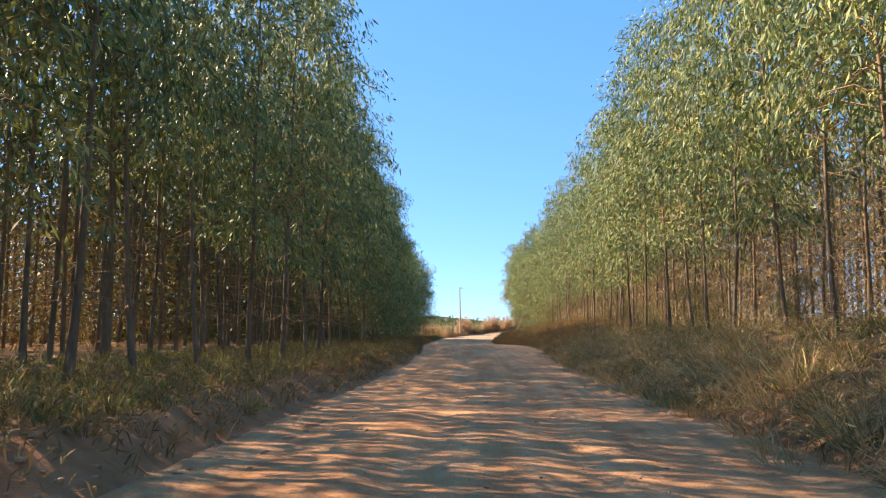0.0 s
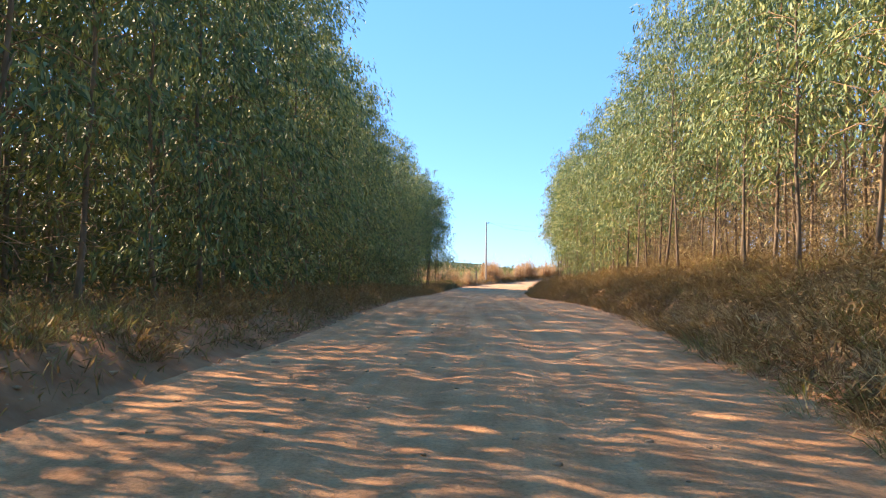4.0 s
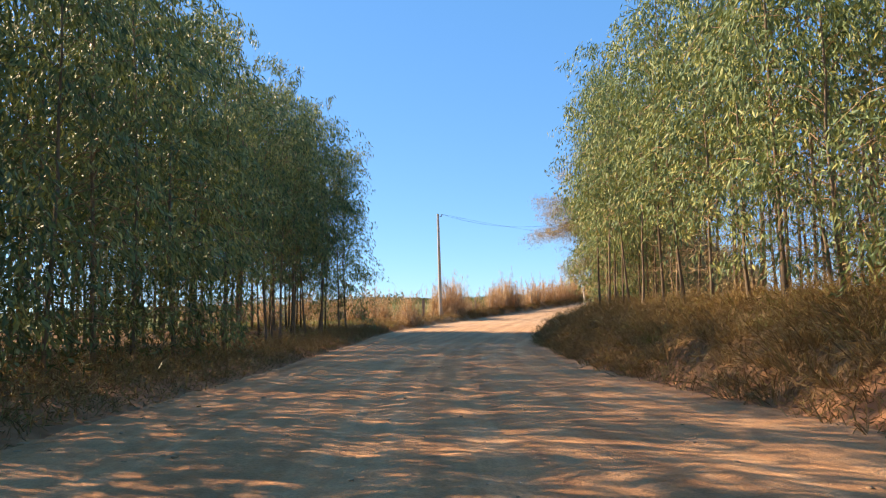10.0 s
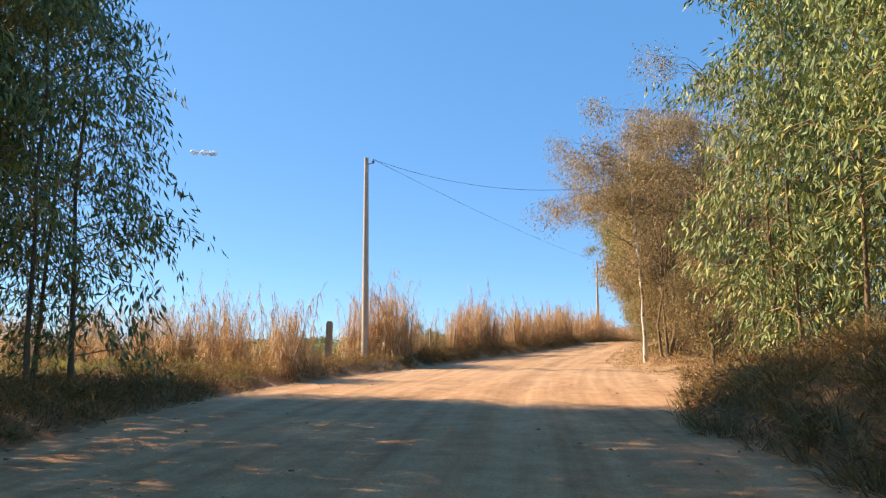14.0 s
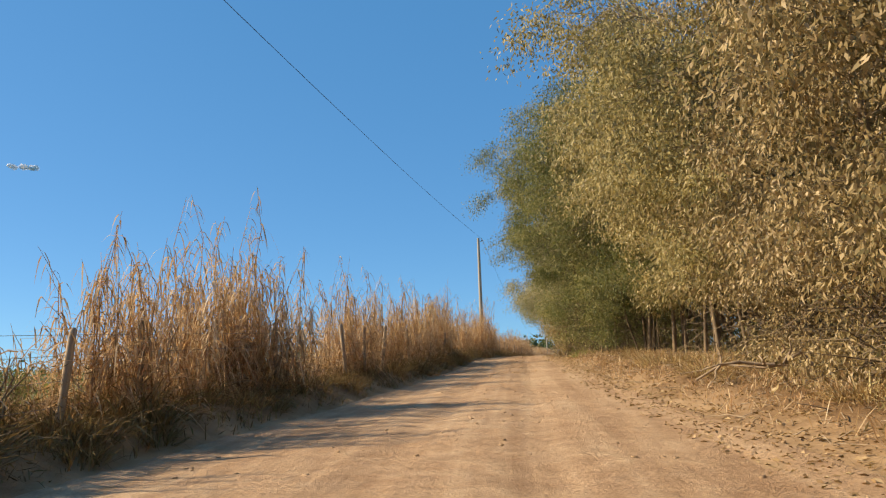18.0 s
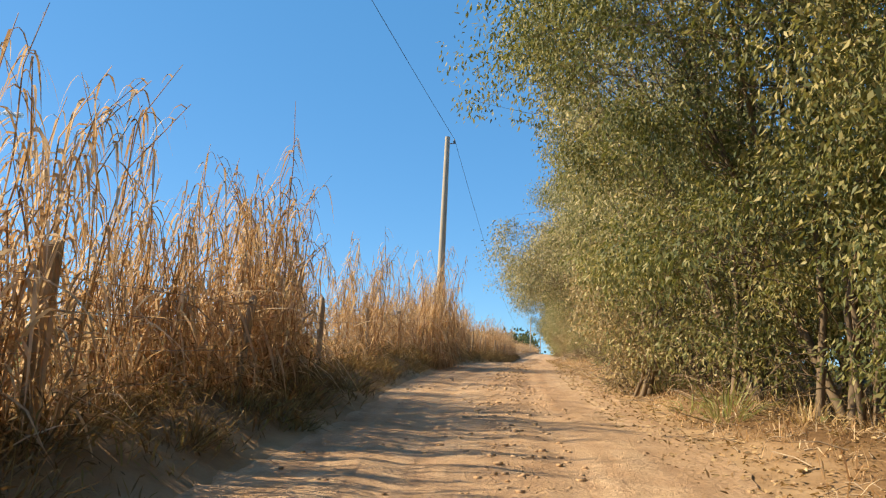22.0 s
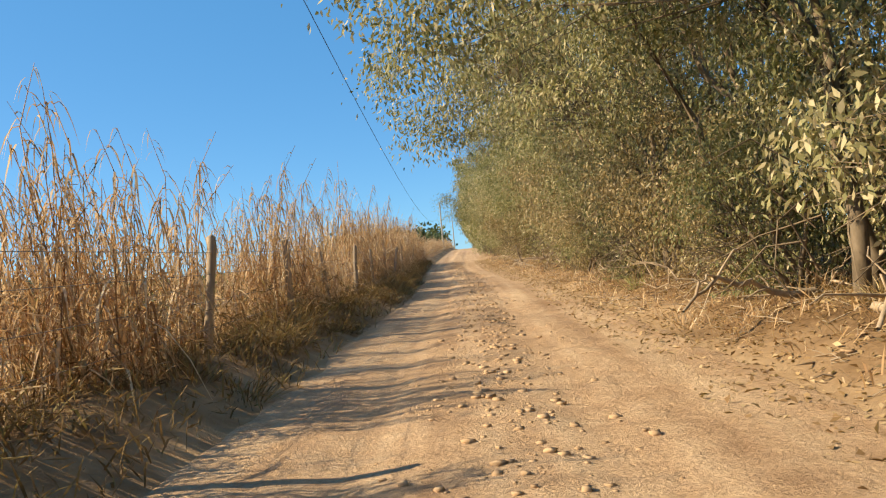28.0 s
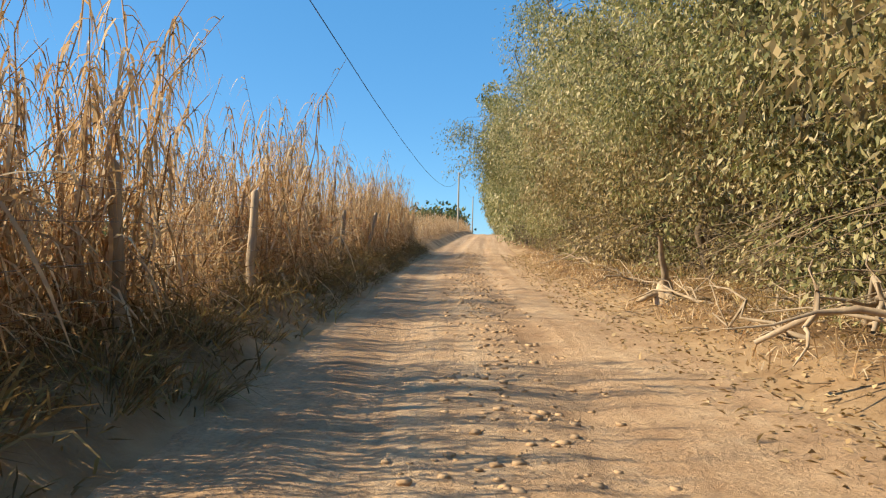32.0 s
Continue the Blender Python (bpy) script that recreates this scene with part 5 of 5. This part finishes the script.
# station, lean along and across the fence, kind
ROUND = [268.6, 271.6, 273.3, 277.9, 282.7, 284.6, 286.6, 290.7, 299.0, 303.1, 308.0, 317.2, 321.5, 326.0, 330.8, 336.5, 340.6, 348.2, 352, 355.8, 359.5, 363.4, 367, 371, 375, 379, 384, 389, 394, 399]
for i, (s, sawn) in enumerate([(s, False) for s in ROUND] + [(295.1, True), (313.0, True), (344.8, True), (334.0, True)]):
    ob = new("fence_post", SAWN[i % 2] if sawn else POSTS[i % 4])
    put(ob, place(s, edge_l(s) - 1.02), heading(s) + 0.2 if sawn else rng.uniform(0, 6.3), rng.uniform(0.74, 0.86), (rng.normal() * 4, rng.normal() * 5))
    tagged(ob, "wide pale squared fence post in tall grass" if sawn else "weathered grey-brown wooden fence post in tall grass", "fence post", "fence posts")
stations = np.array(sorted(ROUND + [295.1, 313.0, 344.8, 334.0]))
fence = new("wire_fence")
for up in (0.3, 0.6, 0.9, 1.15):
    q = place(stations, edge_l(stations) - 0.95, up)
    under("strand", stems(Geo(), q[None], np.full((1, len(q)), 0.0035), 3).mesh("strand", M["steel"]), fence)
tagged(fence, "rusty barbed wire strands along the fence posts", "wire fence")

gate = new("gate_post")
part("post", block(0.15, 0.15, 2.35, -0.3, 0.02), M["post_wood"], gate)
under("brace", stems(Geo(), [[(0.05, 0, 1.75), (0.8, -0.4, 0.9), (1.5, -0.75, 0.0)]], [[0.05, 0.055, 0.055]], 6).mesh("brace", M["post_wood"]), gate, "slanting wooden brace")
put(gate, place(302.5, 9.0), 0.0)
tagged(gate, "weathered wooden gate post with a slanting brace", "gate post")
# ---- dead wood on the verge ----


def dead_branch(seed, length, thick, twigs_n):
    """A crooked fallen limb and its twigs, as meshes."""
    rng = np.random.default_rng(seed)
    x = np.linspace(0, length, 9)
    main = np.stack([x, 0.12 * length * np.sin(x / length * 3 + rng.uniform(0, 6)), thick + 0.12 * length * np.sin(x / length * 2.6) ** 2], -1)
    main[1:] += rng.normal(size=(8, 3)) * 0.08
    main[:, 2] = np.maximum(main[:, 2], thick * 0.7)
    made = [("limb", stems(Geo(), main[None], np.linspace(thick, thick * 0.3, 9)[None] * rng.uniform(0.85, 1.15, (1, 9)), 8).mesh("limb", M["dead_wood"], True))]
    for _ in range(twigs_n):
        i = rng.integers(1, 8)
        e = main[i] + rng.normal(size=3) * [0.45, 0.45, 0.3] + [0.3, 0, 0.1]
        e[2] = max(e[2], 0.02)
        twig = stems(Geo(), lines([main[i]], [e], 5, -0.06, 0.035, rng), np.linspace(thick * 0.42, thick * 0.1, 5)[None], 5)
        made.append(("twig", twig.mesh("twig", M["dead_wood"], True)))
    return made


DEAD = [dead_branch(1, 2.2, 0.05, 9), dead_branch(2, 1.6, 0.035, 8), dead_branch(3, 2.6, 0.06, 10), dead_branch(4, 1.2, 0.028, 7)]
SPOTS = [(339.6, 3.9, 160, 2), (341.5, 4.3, 120, 0), (343.2, 4.6, 200, 1), (344.5, 4.2, 60, 3), (330.5, 4.0, 130, 3), (333, 4.6, 30, 1),
         (366.2, 4.6, 150, 0), (367.4, 5.2, 100, 2), (368.6, 5.0, 190, 1), (369.8, 5.6, 40, 0), (370.6, 4.6, 165, 2), (372, 5.2, 140, 1),
         (369.2, 3.7, 20, 3), (373.2, 4.4, 70, 1), (355, 4.2, 150, 3), (362, 4.4, 40, 1), (378, 4.3, 120, 1), (384, 4.4, 60, 0),
         (277.6, 6.4, 100, 2), (303, 4.4, 80, 3), (312, 4.5, 140, 1), (320, 4.2, 20, 3)]
for s, d, turn, k in SPOTS:
    ob = new("dead_branch")
    for name, me in DEAD[k]:
        under(name, me, ob)
    put(ob, place(s, d, -0.02), heading(s) + radians(turn), rng.uniform(0.85, 1.15))
    tagged(ob, "bleached dead branch lying on the dry verge", "dead branch", "dead branches on the verge")


log = new("fallen_log")
body = np.stack([np.linspace(0, 1.5, 6), 0.03 * np.sin(np.arange(6)), np.full(6, 0.14)], -1)
ends = [body[0] + [-0.02, 0, 0], *body, body[-1] + [0.03, 0, 0]]
under("trunk", stems(Geo(), [ends], [[0.09, 0.16, 0.165, 0.15, 0.16, 0.15, 0.145, 0.06]], 12).mesh("trunk", M["dead_wood"], True), log)
under("branch_stub", stems(Geo(), [[(0.9, 0, 0.22), (0.98, 0.05, 0.36), (1.02, 0.06, 0.42)]], [[0.05, 0.04, 0.02]], 7).mesh("branch_stub", M["dead_wood"], True), log)
put(log, place(275.9, 5.8, 0.02), heading(276) - 1.2)
tagged(log, "short thick bleached log lying under the dry trees", "log")


bm = bmesh.new()
bmesh.ops.create_icosphere(bm, subdivisions=3, radius=1)
for v in bm.verts:
    n = 0.14 * math.sin(v.co.x * 3.1 + v.co.z * 2) + 0.1 * math.sin(v.co.y * 4.3 + 1) + 0.05 * math.sin(v.co.z * 9 + v.co.x * 7)
    v.co = Vector((v.co.x * 0.3, v.co.y * 0.22, v.co.z * 0.19)) * (1 + n)
me = bpy.data.meshes.new("stone")
bm.to_mesh(me)
bm.free()
me.materials.append(M["pale_stone"])
stone = new("stone", me)
put(stone, place(352.2, -3.5, 0.08), 0.5)
tagged(stone, "pale rounded field stone in the dry grass", "stone")


def stump():
    ob = new("tree_stump")
    rng = np.random.default_rng(9)
    body = stems(Geo(), [[(0, 0, -0.15), (0, 0, 0.1), (0.03, -0.02, 0.3), (0.05, -0.06, 0.42)]], [[0.2, 0.17, 0.13, 0.05]], 9)
    under("stump", body.mesh("stump", M["dead_wood"], True), ob)
    for a in (0.4, 1.9, 3.4, 5.0):
        root = lines([(0, 0, 0.14)], [(0.55 * math.cos(a), 0.55 * math.sin(a), -0.03)], 5, -0.05, 0.02, rng)
        under("root", stems(Geo(), root, [[0.08, 0.07, 0.055, 0.04, 0.02]], 6).mesh("root", M["dead_wood"], True), ob)
    limb = lines([(0, 0, 0.25)], [(-0.5, 0.25, 1.15)], 5, -0.08, 0.03, rng)
    under("limb", stems(Geo(), limb, [[0.07, 0.06, 0.05, 0.04, 0.025]], 6).mesh("limb", M["dead_wood"], True), ob)
    put(ob, place(374.1, 3.5), heading(374))
    tagged(ob, "torn pale tree stump with roots at the road's edge", "tree stump")


stump()

# ---- far woods and hills ----
geo = Geo()
for n, s0, s1, d0, d1, high in ((600, 120, 560, -240, -190, 9), (700, 690, 790, -70, -14, 15), (500, 300, 700, 150, 210, 8), (500, 560, 900, -330, -200, 16)):
    s, d = rng.uniform(s0, s1, n), rng.uniform(d0, d1, n)
    x, y = spot(s, d)
    z = level(s) + ground_height(s, d)
    h = high * rng.uniform(0.5, 1.1, n)
    q = 20
    c = np.stack([x, y, z], -1)[:, None] + rng.normal(size=(n, q, 3)) * [2.0, 2.0, 0] + np.stack([np.zeros((n, q)), np.zeros((n, q)), h[:, None] * rng.beta(2, 1.3, (n, q))], -1)
    c = c.reshape(-1, 3)
    leaves(geo, c, rng.normal(size=c.shape), rng.uniform(1.2, 2.4, len(c)), rng.uniform(0.9, 1.6, len(c)), rng)
tagged(new("far_woods", geo.mesh("far_woods", M["gum_leaf_dark"])), "dark green woods beyond the pasture", "woods", kind="stuff")
a = np.linspace(0, 2 * math.pi, 181)
ridge = 10 + 60 * vn(a * 5, a * 0 + 1) + 20 * vn(a * 17, a * 0 + 2)
ring = np.stack([np.stack([2400 * np.cos(a), 150 + 2400 * np.sin(a), 0 * a - 60], -1), np.stack([2900 * np.cos(a), 150 + 2900 * np.sin(a), ridge], -1)], 1)
f = [(2 * i, 2 * i + 1, 2 * i + 3, 2 * i + 2) for i in range(180)]
tagged(new("backdrop", Geo().add(ring.reshape(-1, 3), f).mesh("backdrop", M["far_wood"], True)), "low wooded hills on the horizon", "hills", kind="structure")

# ---- two small fair-weather clouds, far off ----
cloud_mat, nt, p = base_mat("cloud", 1.0, 0.0)
p.inputs["Base Color"].default_value = (0.95, 0.95, 0.95, 1)
soft = nt.nodes.new("ShaderNodeMixShader")
clear = nt.nodes.new("ShaderNodeBsdfTransparent")
nt.links.new(ramp(nt, noise_tex(nt, coords(nt), 0.06, 6, 0.65), [(0.34, (0, 0, 0)), (0.6, (0.8, 0.8, 0.8))]), soft.inputs[0])
nt.links.new(clear.outputs[0], soft.inputs[1])
nt.links.new(p.outputs[0], soft.inputs[2])
nt.links.new(soft.outputs[0], nt.nodes["Material Output"].inputs[0])
for turn, up, wide, high in ((11.3, 14.7, 84, 20), (15.8, 15.7, 34, 16)):
    bm = bmesh.new()
    for i in range(16):
        r = wide * random.uniform(0.06, 0.14)
        bmesh.ops.create_icosphere(bm, subdivisions=3, radius=1, matrix=Matrix.Translation(((random.random() - 0.5) * wide, random.uniform(-0.1, 0.1) * wide, random.uniform(-0.1, 0.3) * high)) @ Matrix.Diagonal((r, r, high * random.uniform(0.2, 0.4), 1)))
    me = bpy.data.meshes.new("cloud")
    bm.to_mesh(me)
    bm.free()
    me.materials.append(cloud_mat)
    me.polygons.foreach_set("use_smooth", np.ones(len(me.polygons), bool))
    ob = new("cloud", me)
    a, e = radians(turn), radians(up)
    put(ob, (-2500 * math.sin(a), 110 + 2500 * math.cos(a), 2500 * math.tan(e)), a)
    tagged(ob, "small white fair-weather cloud low in the blue sky", "cloud", "clouds", "structure")
